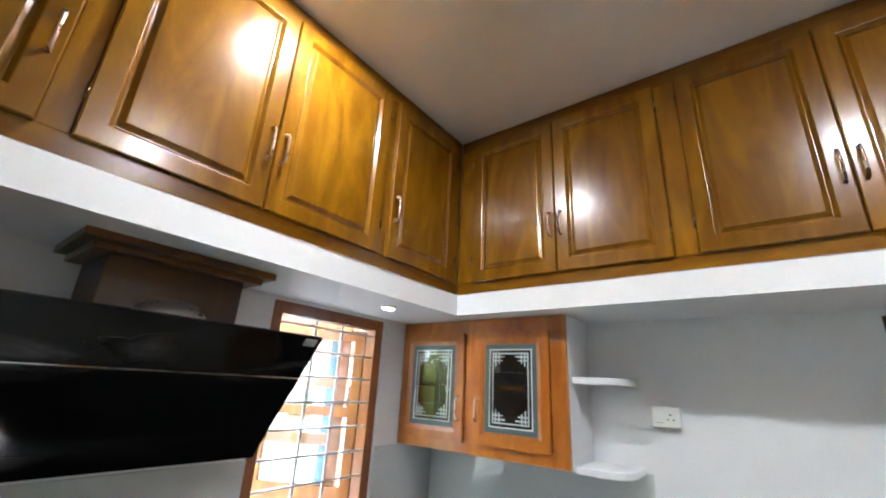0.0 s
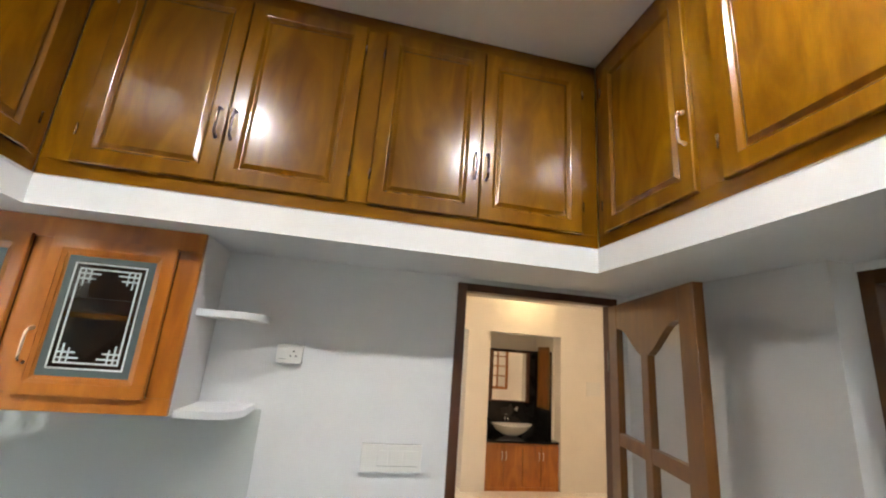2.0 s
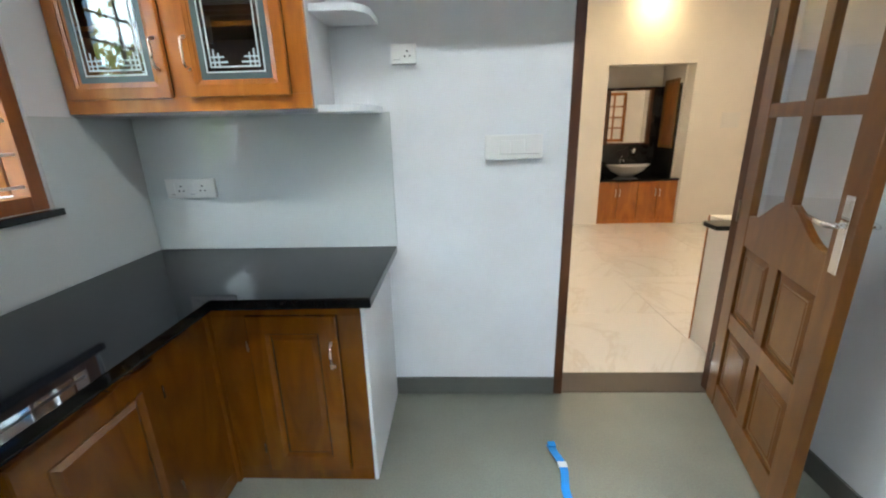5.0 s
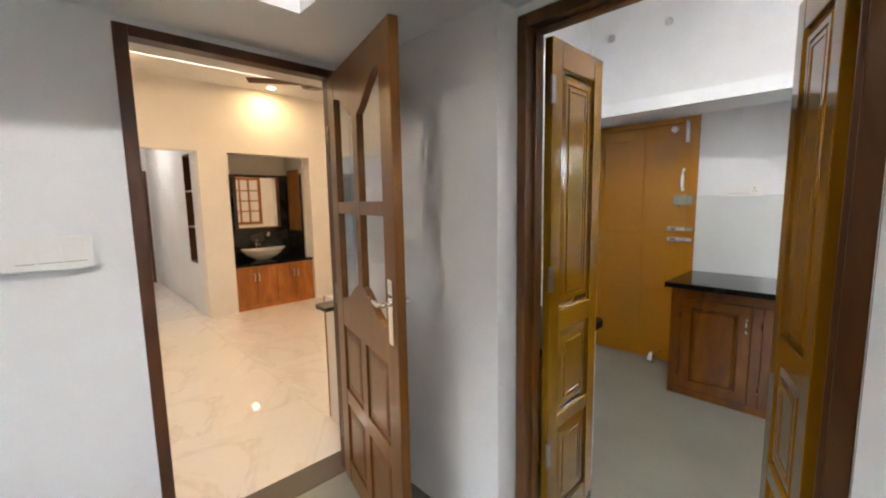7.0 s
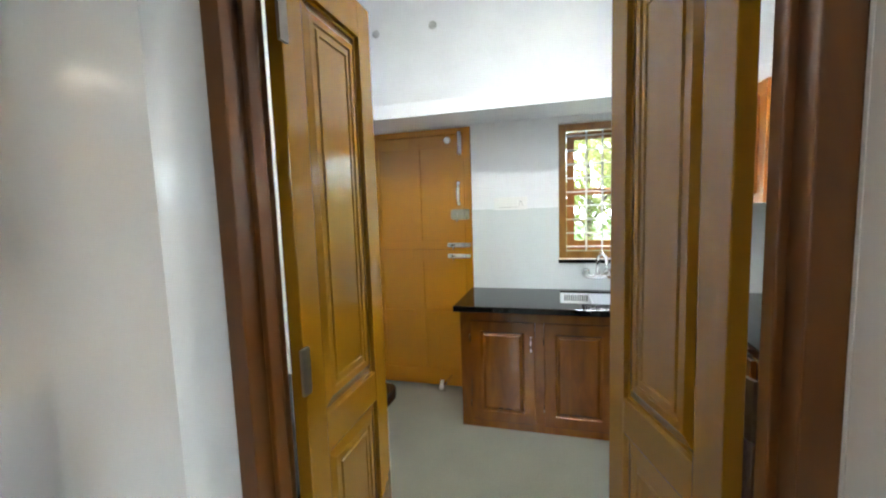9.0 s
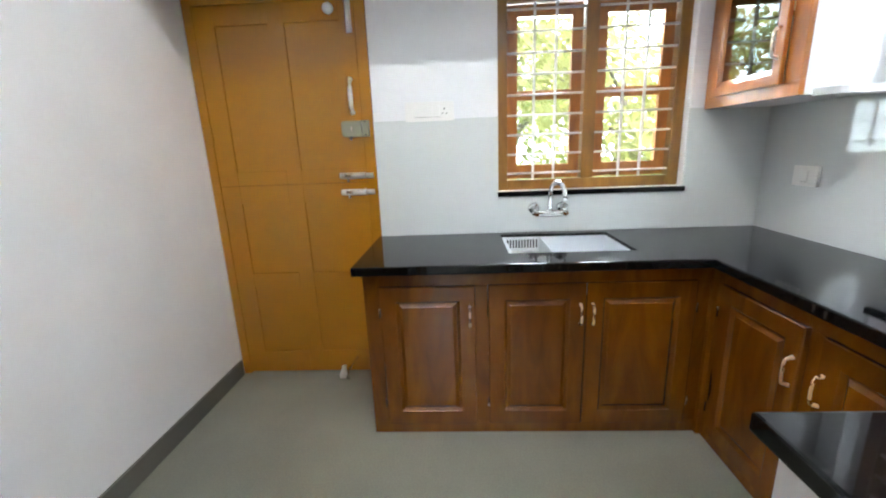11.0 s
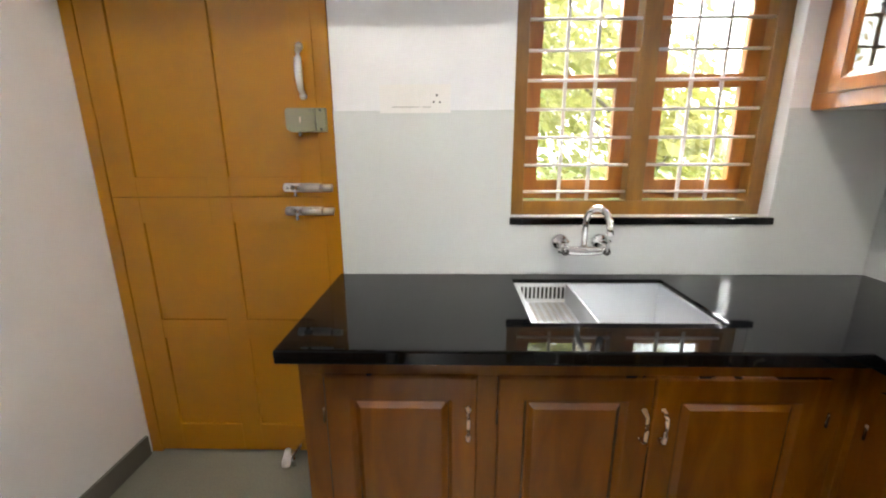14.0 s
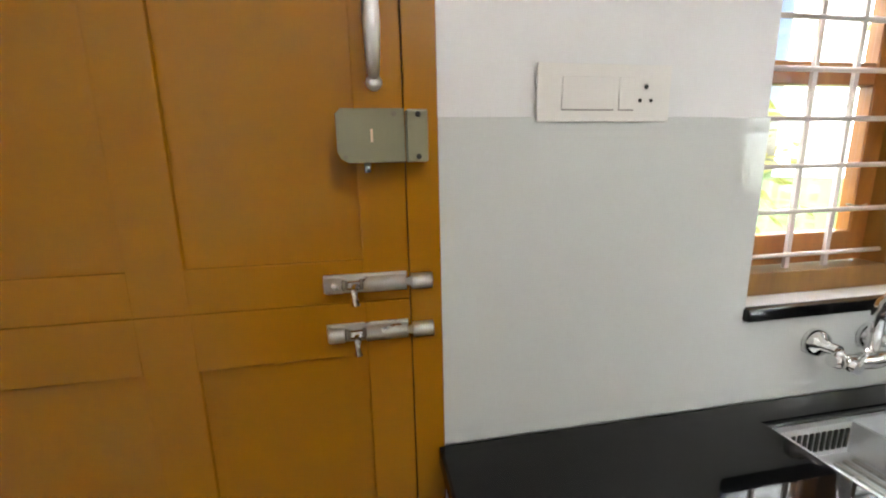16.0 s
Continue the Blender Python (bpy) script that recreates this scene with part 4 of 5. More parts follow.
part("keeper_box", boxes((lx + 0.110, lx + 0.144, -0.026, 0.0, 1.412, 1.494), bevel=0.003), GREYLOCK, lock)
part("keyhole", boxes((lx + 0.052, lx + 0.056, -0.032, -0.0295, 1.443, 1.463)), BRASS, lock)
part("latch_knob", tube(bmesh.new(), [(lx + 0.045, -0.015, 1.412), (lx + 0.045, -0.015, 1.396)], [0.005, 0.007], 10), CHROME, lock)
for kx, kz in ((0.012, 1.42), (0.09, 1.486), (0.128, 1.420), (0.128, 1.486)):
    part("screw", lathe(bmesh.new(), [(0.0045, 0.002), (0.004, -0.002)], (lx + kx, -0.030, kz), 10, "y"), BLACK if kx > 0.1 else HINGE, lock)
tb = part("top_bolt", boxes((KN - 1.448, KN - 1.420, -0.001, 0.004, 1.925, 2.075), bevel=0.001), ALU, yd, "upright barrel bolt at the top")
part("barrel", tube(bmesh.new(), [(KN - 1.434, -0.009, 1.93), (KN - 1.434, -0.009, 2.10)], 0.0115, 12), ALU, tb)
part("round_stop", lathe(bmesh.new(), [(0.026, 0.004), (0.026, -0.012), (0.018, -0.020), (0.006, -0.021)], (KN - 1.532, 0, 2.04), 18, "y"), PLASTIC, yd, "white round buffer")
stop = thing("door_stop", "white-tipped chrome floor door stop by the ochre door", "door stop", pose(4.12, 1.60, 0.0))
part("post", tube(bmesh.new(), [(0, 0, 0.0), (0, 0, 0.05)], 0.009, 10), CHROME, stop)
part("arm", tube(bmesh.new(), [(0.075, -0.05, 0.105), (0.0, 0, 0.055), (-0.03, 0.018, 0.05)], 0.009, 10), CHROME, stop)
part("buffer", tube(bmesh.new(), [(-0.018, 0.01, 0.10), (-0.03, 0.018, 0.045), (-0.032, 0.02, 0.03)], [0.012, 0.02, 0.017], 12), PLASTIC, stop, "white rubber buffer")

# ---- work kitchen: worktops, sink ----
SX0, SX1, SY0, SY1 = 3.735, 4.125, 0.115, 0.675
wx, wy = [1.722, 2.597, 3.557, SX0, SX1, KX - 0.009], [KS + 0.009, -0.122, SY0, 0.38, SY1, 1.357]


def on_top(x, y):
    if SX0 < x < SX1 and SY0 < y < SY1:
        return False
    return y < -0.122 or x > 3.557 or (x < 2.597 and y < 0.38)


solid("worktop", grid_slab(bmesh.new(), "z", CT0, CT1, wx, wy, on_top, 0.006), GRANITE, "polished black granite worktop round three sides, cut out for the sink", "worktop")
sink = thing("sink", "brushed steel sink with a drainer basket, set in black granite", "sink", pose(0, 0, 0))
w = 0.008
for row in ((SX0 - 0.006, SX0 + w, SY0 - 0.006, SY1 + 0.006), (SX1 - w, SX1 + 0.006, SY0 - 0.006, SY1 + 0.006), (SX0 + w, SX1 - w, SY0 - 0.006, SY0 + w), (SX0 + w, SX1 - w, SY1 - w, SY1 + 0.006)):
    part("basin_wall", boxes((*row, 0.66, CT0 - 0.001)), STEEL, sink)
part("basin_floor", boxes((SX0 + w, SX1 - w, SY0 + w, SY1 - w, 0.66, 0.668)), STEEL, sink)
part("rim", boxes((SX0 + 0.001, SX0 + 0.010, SY0 + 0.001, SY1 - 0.001, CT0, CT1 - 0.014), (SX1 - 0.010, SX1 - 0.001, SY0 + 0.001, SY1 - 0.001, CT0, CT1 - 0.014),
                  (SX0 + 0.010, SX1 - 0.010, SY0 + 0.001, SY0 + 0.010, CT0, CT1 - 0.014), (SX0 + 0.010, SX1 - 0.010, SY1 - 0.010, SY1 - 0.001, CT0, CT1 - 0.014)), STEEL, sink)
part("drain", lathe(bmesh.new(), [(0.045, 0.0), (0.045, 0.004), (0.02, 0.003), (0.012, 0.001)], (3.93, 0.28, 0.668), 20), CHROME, sink)
basket = thing("drainer_basket", "grey slotted steel drainer basket hung in the sink", "basket")
bx0, bx1, by0, by1, bz = SX0 + 0.014, SX1 - 0.014, 0.47, SY1 - 0.012, 0.775
for row in ((bx0, bx0 + 0.006, by0, by1), (bx1 - 0.006, bx1, by0, by1), (bx0 + 0.006, bx1 - 0.006, by0, by0 + 0.006), (bx0 + 0.006, bx1 - 0.006, by1 - 0.006, by1)):
    part("tray_side", boxes((*row, bz, 0.852)), STEEL, basket)
part("tray_floor", boxes((bx0 + 0.006, bx1 - 0.006, by0 + 0.006, by1 - 0.006, bz, bz + 0.004)), STEEL, basket)
slot = finish(boxes((0, 0.30, 0, 0.010, 0, 0.006), bevel=0.001), "rib", ALU)
for i in range(7):
    o = new("rib", slot)
    o.parent = basket
    o.location = (bx0 + 0.03, by0 + 0.02 + i * 0.024, bz + 0.004)
slot2 = finish(boxes((0, 0.004, 0, 0.008, 0, 0.045)), "slot", BLACK)
for i in range(11):
    o = new("slot", slot2)
    o.parent = basket
    o.location = (bx1 - 0.0085, by0 + 0.012 + i * 0.0155, bz + 0.018)

tap = thing("sink_tap", "chrome wall-mounted swan-neck sink tap with two valves", "tap")
TX = KX - 0.008
for ty in (0.488, 0.335):
    fl = part("flange", lathe(bmesh.new(), [(0.032, 0.0), (0.033, -0.010), (0.026, -0.022), (0.014, -0.028), (0.013, -0.055)], (TX, ty, 0.995), 20, "x"), CHROME, tap)
part("body", tube(bmesh.new(), [(TX - 0.055, 0.505, 0.975), (TX - 0.06, 0.47, 0.972), (TX - 0.062, 0.41, 0.970), (TX - 0.06, 0.35, 0.972), (TX - 0.055, 0.315, 0.975)], [0.014, 0.017, 0.019, 0.017, 0.014], 14), CHROME, tap)
for ty in (0.487, 0.334):
    part("valve_arm", tube(bmesh.new(), [(TX - 0.052, ty, 0.995), (TX - 0.058, ty, 0.975)], 0.013, 12), CHROME, tap)
    kn = part("valve", tube(bmesh.new(), [(TX - 0.062, ty, 0.975), (TX - 0.095, ty, 0.975)], [0.012, 0.014], 14), CHROME, tap)
    part("lever", tube(bmesh.new(), [(TX - 0.09, ty, 0.978), (TX - 0.10, ty, 1.01), (TX - 0.104, ty - 0.004, 1.02)], [0.006, 0.005, 0.006], 8), CHROME, kn)
arc = [(TX - 0.062, 0.411, 0.972), (TX - 0.062, 0.411, 1.08)] + [(TX - 0.062 - 0.055 + 0.055 * math.cos(q), 0.411 - 0.025 * (1 - math.cos(q)), 1.08 + 0.062 * math.sin(q)) for q in [k * math.pi / 8 for k in range(1, 9)]] + [(TX - 0.176, 0.36, 1.055)]
part("spout", tube(bmesh.new(), arc, 0.0125, 14), CHROME, tap, "curved chrome swan neck")

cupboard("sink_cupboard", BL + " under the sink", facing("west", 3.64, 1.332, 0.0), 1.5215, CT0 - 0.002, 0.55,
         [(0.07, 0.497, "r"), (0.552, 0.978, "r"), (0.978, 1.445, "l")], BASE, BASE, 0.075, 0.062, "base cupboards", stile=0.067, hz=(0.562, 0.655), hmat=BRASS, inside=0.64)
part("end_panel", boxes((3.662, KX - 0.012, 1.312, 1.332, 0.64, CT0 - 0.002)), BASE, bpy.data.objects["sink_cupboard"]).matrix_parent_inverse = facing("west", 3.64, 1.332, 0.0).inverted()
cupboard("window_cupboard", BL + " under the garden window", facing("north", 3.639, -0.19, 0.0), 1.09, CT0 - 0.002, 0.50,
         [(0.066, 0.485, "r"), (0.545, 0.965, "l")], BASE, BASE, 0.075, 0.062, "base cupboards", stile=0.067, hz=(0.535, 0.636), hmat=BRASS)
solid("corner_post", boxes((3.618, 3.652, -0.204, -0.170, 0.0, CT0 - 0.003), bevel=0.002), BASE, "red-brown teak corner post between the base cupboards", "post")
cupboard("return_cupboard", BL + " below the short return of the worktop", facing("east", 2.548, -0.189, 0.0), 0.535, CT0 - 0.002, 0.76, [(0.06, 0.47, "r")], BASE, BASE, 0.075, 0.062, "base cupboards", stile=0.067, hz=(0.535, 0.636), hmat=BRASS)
solid("side_board", boxes((1.76, 2.548, 0.347, 0.362, 0.0, CT0 - 0.002), bevel=0.002), WALL, "white painted end board of the worktop return", "board")
# counter behind the open leaf
solid("worktop", prism(bmesh.new(), [(1.722, 1.258)] + [(2.362 - 0.04 + 0.04 * math.sin(q), 1.258 + 0.04 - 0.04 * math.cos(q)) for q in (0, 0.5, 1.05, 1.57)] + [(2.362, KN - 0.001), (1.722, KN - 0.001)], CT0, CT1, 0.005), GRANITE,
      "polished black granite worktop behind the open door leaf", "worktop")
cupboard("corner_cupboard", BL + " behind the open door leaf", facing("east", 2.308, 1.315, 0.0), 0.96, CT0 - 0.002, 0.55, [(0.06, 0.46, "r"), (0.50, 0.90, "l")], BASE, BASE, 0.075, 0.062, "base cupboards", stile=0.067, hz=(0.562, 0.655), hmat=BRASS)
solid("side_board", boxes((1.75, 2.308, 1.285, 1.300, 0.0, CT0 - 0.002), bevel=0.002), WALL, "white painted end board behind the open door leaf", "board")

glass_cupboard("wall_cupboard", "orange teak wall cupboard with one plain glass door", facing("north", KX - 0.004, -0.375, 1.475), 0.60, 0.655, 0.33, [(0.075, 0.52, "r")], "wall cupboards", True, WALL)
for z in (1.468, 1.83):
    round_shelf("corner_shelf", "white painted shelf with a rounded end beside the wall cupboard", pose(3.6035, KS + (0.0085 if z < 1.485 else 0), z, 0, 0, 180), 0.085, 0.28, 0.07)


# ---- windows ----
def barred_window(name, label, m, w, h, lights=2, open_sash=False, bars=9, frame_mat=WINFRAME, sash_mat=WINWOOD):
    """A timber window seen from inside: local x along it, -y into the room, z from its sill."""
    c = thing(name, label, "window", m, kind="structure")
    fw, fd = 0.055, 0.07
    part("frame_side", boxes((0, fw, 0, fd, 0, h), bevel=0.003), frame_mat, c)
    part("frame_side", boxes((w - fw, w, 0, fd, 0, h), bevel=0.003), frame_mat, c)
    part("frame_head", boxes((fw, w - fw, 0.0005, fd, h - fw, h), bevel=0.003), frame_mat, c)
    part("frame_sill", boxes((fw, w - fw, 0.0005, fd, 0, fw), bevel=0.003), frame_mat, c)
    mw = 0.065
    inner = w - 2 * fw
    lw = (inner - mw * (lights - 1)) / lights
    for i in range(lights):
        x0 = fw + i * (lw + mw)
        x1 = x0 + lw
        if i:
            part("mullion", boxes((x0 - mw, x0, 0.0003, fd, fw, h - fw), bevel=0.003), frame_mat, c)
        for k in range(bars):
            z = fw + 0.035 + k * (h - 2 * fw - 0.07) / (bars - 1)
            part("bar", tube(bmesh.new(), [(x0 - 0.004, 0.018, z), (x1 + 0.004, 0.018, z)], 0.0058, 6), BARS, c)
        for k in (0.36, 0.64):
            part("upright_bar", boxes((x0 + lw * k - 0.006, x0 + lw * k + 0.006, 0.026, 0.034, fw, h - fw)), BARS, c)
        s = 0.055
        sm = Matrix.Translation((x0 + 0.004, 0.048, fw + 0.004))
        sw, sh = lw - 0.008, h - 2 * fw - 0.008
        sash = part("sash", ring_frame(bmesh.new(), 0, sw, 0, 0.034, 0, sh, s, s + 0.02), sash_mat, c)
        part("transom", boxes((s, sw - s, 0.002, 0.032, sh * 0.5 - 0.025, sh * 0.5 + 0.025), bevel=0.003), sash_mat, sash)
        if open_sash:
            sash.matrix_basis = Matrix.Translation((x0 + (0.004 if lights > 1 and i == 0 else lw - 0.004), 0.075, fw + 0.004)) @ pose(0, 0, 0, 0, 0, 78 if lights > 1 and i == 0 else -62) @ Matrix.Translation((0 if lights > 1 and i == 0 else -sw, 0, 0))
        else:
            sash.matrix_basis = sm
        for z0, z1 in ((s + 0.02, sh * 0.5 - 0.025), (sh * 0.5 + 0.025, sh - s)):
            g = part("pane", boxes((s - 0.003, sw - s + 0.003, 0.015, 0.018, z0 - 0.003, z1 + 0.003)), GLASS, sash)
            g.visible_shadow = False
        if not open_sash:
            part("catch", tube(bmesh.new(), [(sw - 0.02 if i == 0 else 0.02, -0.004, 0.14), (sw - 0.05 if i == 0 else 0.05, -0.012, 0.137), (sw - 0.085 if i == 0 else 0.085, -0.006, 0.143)], 0.003, 6), HINGE, sash)
    return c


barred_window("window_1", "ochre-brown timber window with white bars above the sink", facing("west", KX + 0.055, E1, EZ0), E1 - E0, EZ1 - EZ0)
barred_window("window_2", "brown timber window with white bars facing the garden", facing("north", S1, KS - 0.10, EZ0), S1 - S0, EZ1 - EZ0, frame_mat=DIMWIN, sash_mat=DIMWIN)
barred_window("window_3", "brown timber window with white bars and open casements beside the hood", facing("east", XW - 0.012, 1.10, 1.165), 0.686, 0.975, 1, True, 8, REDWIN, WINWOOD)
# unseen window, added to let the rear fill into the kitchen
barred_window("window_5", "unseen brown timber window with white bars, added for rear daylight", facing("north", 0.9, YS - 0.10, 1.0), 1.1, 1.1, frame_mat=DIMWIN, sash_mat=DIMWIN)
struct("window_sill_1", boxes((KX - 0.022, 4.42, E0 - 0.008, E1 + 0.005, 1.062, 1.0895), bevel=0.003), GRANITE, "black granite sill of the sink window", "sill")
struct("window_sill_2", boxes((S0 - 0.008, S1 + 0.008, -0.9, KS + 0.022, 1.062, 1.0895), bevel=0.003), GRANITE, "black granite sill of the garden window", "sill")
struct("window_sill_3", boxes((-1.68, XW + 0.03, 1.092, 1.80, 1.138, 1.1645), bevel=0.003), GRANITE, "black granite sill of the hood window", "sill")
# ---- switches and sockets ----
# grey that paints the shadow line of plates and rockers
PLATE_SHADE = paint("grey_plate_shade", (0.22, 0.21, 0.20), 0.5, 0.03, bumpy=0.0)


def plate(name, label, m, w, h, switches=(), pins=(), category="switch", deep=0.007, edge=None, thick=0.009):
    """A wall plate: local x along it, -y out, z up from its lower edge."""
    c = thing(name, label, category, m, "switch plates")
    # with a grey edge the box paints the shadow round its cover
    part("back_box", boxes((0.001, w - 0.001, -deep, 0.0, 0.001, h - 0.001), bevel=0.001), edge or PLASTIC, c, "shallow back box")
    part("cover", boxes((0, w, -thick, -0.0005, 0, h), bevel=min(0.0025, thick * 0.3)), PLASTIC, c).location.y = -deep
    f = -deep - thick
    for x0, x1 in switches:
        # grey strip that paints the shade below the rocker
        part("rocker_shade", boxes((x0, x1, f - 0.0006, f + 0.0002, h * 0.22 - 0.002, h * 0.5)), PLATE_SHADE, c)
        part("rocker", boxes((x0, x1, f - 0.0022, f + 0.0005, h * 0.22, h * 0.78), bevel=0.0015), PLASTIC, c)
    for x in pins:
        bm = bmesh.new()
        for dx, dz, r in ((0, 0.62, 0.0042), (-0.011, 0.38, 0.0036), (0.011, 0.38, 0.0036)):
            lathe(bm, [(r, 0.0), (r, -0.0018)], (x + dx, f + 0.0005, h * dz), 8, "y")
        part("pin_holes", bm, BLACK, c, "three dark pin holes")
    return c


plate("switch_plate", "white switch plate with three wide rockers on the wall", facing("south", 0.183, YN, 1.275), 0.262, 0.108, ((0.07, 0.115), (0.122, 0.18), (0.187, 0.245)), deep=0.017, edge=PLATE_SHADE)
plate("socket_plate", "small white socket plate high on the wall", facing("south", -0.225, YN, 1.692), 0.108, 0.082, ((0.012, 0.04),), (0.07,), "socket", 0.016, PLATE_SHADE)
plate("socket_plate", "white double socket plate on the tiled splashback", facing("south", -1.358, YN - 0.008, 1.122), 0.243, 0.094, ((0.02, 0.045), (0.115, 0.14)), (0.075, 0.18), "socket")
plate("socket_plate", "white socket plate with wide rocker, half over the tile edge", facing("west", KX - 0.008, 1.170, 1.476), 0.258, 0.098, ((0.045, 0.145), (0.155, 0.185)), (0.208,), "socket", 0.001, None, 0.004)
plate("socket_plate", "small white socket plate on the tiled corner wall", facing("north", 3.975, KS + 0.008, 1.100), 0.138, 0.092, ((0.05, 0.085),), (), "socket", thick=0.006)


# ---- lamps of the kitchens ----
def downlight(label, x, y, z, r):
    c = thing("downlight", label, "lamp", pose(x, y, z), "recessed downlights")
    bm = bmesh.new()
    lathe(bm, [(r * 1.28, 0.0), (r * 1.28, -0.006), (r * 1.1, -0.012), (r, -0.011), (r, -0.002)], n=28)
    part("ring", bm, PLASTIC, c)
    part("diffuser", lathe(bmesh.new(), [(r * 0.98, -0.0125), (r * 0.6, -0.0135), (r * 0.1, -0.0138)], n=24), LAMPGLOW, c, "bright frosted diffuser")
    return c


for lx in (-0.74, 0.76):
    downlight("round white recessed ceiling lamp, lit", lx, 0.75, TOP, 0.062)
downlight("small round recessed lamp in the loft slab, lit", -1.18, 1.51, SOFFIT, 0.03)
# added fixture for the unseen work kitchen fill
downlight("unseen round ceiling lamp, added to brighten the work kitchen", 2.45, 0.8, TOP2, 0.07)
for lx in (0.4, 2.6):
    downlight("round recessed hall lamp, glowing warm", lx, 5.93, 3.0, 0.05)
for ly in (1.62, 2.10):
    solid("conduit_cap", lathe(bmesh.new(), [(0.032, 0.0), (0.03, -0.01), (0.012, -0.014)], (0, 0, 0), 18, "x"), paint("grey_cap", (0.45, 0.46, 0.46), 0.5), "small grey round conduit cap high on the wall", "cap", "conduit caps", m=pose(KX, ly, 2.93))

# ---- blue strap on the floor ----
strap = thing("blue_strap", "bright blue flat strap with a white band, lying on the floor", "strap", pose(0.485, 1.66, 0.0, 0, 0, 2))


def ribbon(z):
    bm, rows = bmesh.new(), []
    for i in range(13):
        y = -0.26 + 0.47 * i / 12
        x = 0.012 * math.sin(i * 0.9)
        k = z(i)
        rows.append([bm.verts.new((x - 0.017, y, 0.002 + k)), bm.verts.new((x + 0.017, y, 0.002 + k)), bm.verts.new((x + 0.017, y, 0.006 + k)), bm.verts.new((x - 0.017, y, 0.006 + k))])
    for p, q in zip(rows, rows[1:]):
        for j in range(4):
            bm.faces.new((p[j], p[(j + 1) % 4], q[(j + 1) % 4], q[j]))
    bm.faces.new(rows[0]), bm.faces.new(rows[-1][::-1])
    return bm


part("band", ribbon(lambda i: 0.006 * abs(math.sin(i * 0.55))), BLUE, strap)
part("clip", boxes((-0.022, 0.012, 0.195, 0.225, 0.004, 0.014), bevel=0.002), BLUE, strap)
part("label_band", boxes((-0.008, 0.030, 0.075, 0.105, 0.008, 0.0145), bevel=0.001), PLASTIC, strap, "white paper band")

# ---- hall ----
struct("led_strip", boxes((-1.9, 4.8, 5.535, 5.549, 3.012, 3.05)), STRIP, "white light strip along the dropped ceiling", "light strip")
ledge = thing("hall_counter", "white half wall with a black granite top beside the hall door", "counter", pose(0, 0, 0))
part("half_wall", boxes((1.625, 1.76, 2.455, 2.86, 0, 0.858), bevel=0.002), CREAM, ledge)
part("edge_strip", boxes((1.619, 1.6249, 2.853, 2.862, 0, 0.858)), WINWOOD, ledge, "thin brown edge strip")
part("granite_top", prism(bmesh.new(), [(1.80, 2.455), (1.42, 2.455)] + [(1.42 + 0.03 - 0.03 * math.cos(q), 2.60 - 0.03 + 0.03 * math.sin(q)) for q in (0, 0.5, 1.05, 1.57)] + [(1.80, 2.60)], 0.86, 0.885, 0.004), GRANITE, ledge, "black granite top")
vanity = thing("vanity_cupboard", "orange-brown wooden vanity with four plain doors in the niche", "cupboard", facing("south", 2.072, HY + 0.045, 0.0))
VW = 1.126
part("carcass", boxes((0.0, VW, 0.02, 0.5, 0.0, 0.615)), ORANGE, vanity)
for i in range(4):
    d = part("door", boxes((0.006 + i * VW / 4, (i + 1) * VW / 4 - 0.006, 0.0, 0.019, 0.05, 0.595), bevel=0.003), ORANGE, vanity)
    bow_handle(d, (i + 1) * VW / 4 - 0.03 if i % 2 == 0 else i * VW / 4 + 0.03, 0.40, 0.50, ALU, bow=0.02)
part("plinth", boxes((0.0, VW, 0.004, 0.02, 0.0, 0.048)), ORANGE, vanity)
solid("worktop", boxes((2.092, 3.164, HY + 0.205, 7.029, 0.617, 0.648), (2.074, 3.196, HY + 0.035, HY + 0.2045, 0.617, 0.648)), GRANITE, "black granite vanity top", "worktop")
basin = thing("washbasin", "white boat-shaped ceramic washbasin on the black vanity top", "washbasin", pose(2.60, 6.62, 0.649))
bm = bmesh.new()
rings = []
for rx, ry, z in ((0.10, 0.07, 0.0), (0.16, 0.11, 0.03), (0.25, 0.16, 0.085), (0.325, 0.20, 0.15), (0.335, 0.205, 0.156), (0.315, 0.185, 0.150), (0.22, 0.13, 0.08), (0.10, 0.06, 0.04)):
    rings.append([bm.verts.new((rx * math.cos(q * math.pi / 16), ry * math.sin(q * math.pi / 16), z + 0.02 * abs(math.cos(q * math.pi / 16)) ** 3 * (z > 0.1))) for q in range(32)])
for p, q in zip(rings, rings[1:]):
    for k in range(32):
        bm.faces.new((p[k], p[(k + 1) % 32], q[(k + 1) % 32], q[k])).smooth = True
bm.faces.new(rings[0][::-1]), bm.faces.new(rings[-1])
part("bowl", bm, CERAMIC, basin)
btap = thing("basin_tap", "tall chrome basin tap on the vanity top", "tap", pose(2.60, 6.90, 0.6485))
part("column", tube(bmesh.new(), [(0, 0, 0), (0, 0, 0.20), (0, -0.01, 0.235)], [0.022, 0.018, 0.018], 12), CHROME, btap)
part("spout", tube(bmesh.new(), [(0, -0.01, 0.21), (0, -0.13, 0.225), (0, -0.14, 0.20)], 0.012, 10), CHROME, btap)
part("lever", tube(bmesh.new(), [(0, 0, 0.24), (0.0, -0.05, 0.275)], 0.006, 8), CHROME, btap)
ctap = thing("wall_tap", "chrome soap holder on the black tiles", "holder", pose(2.83, 7.028, 0.98))
part("rose", lathe(bmesh.new(), [(0.03, 0), (0.028, -0.012), (0.01, -0.015)], (0, 0, 0), 16, "y"), CHROME, ctap)
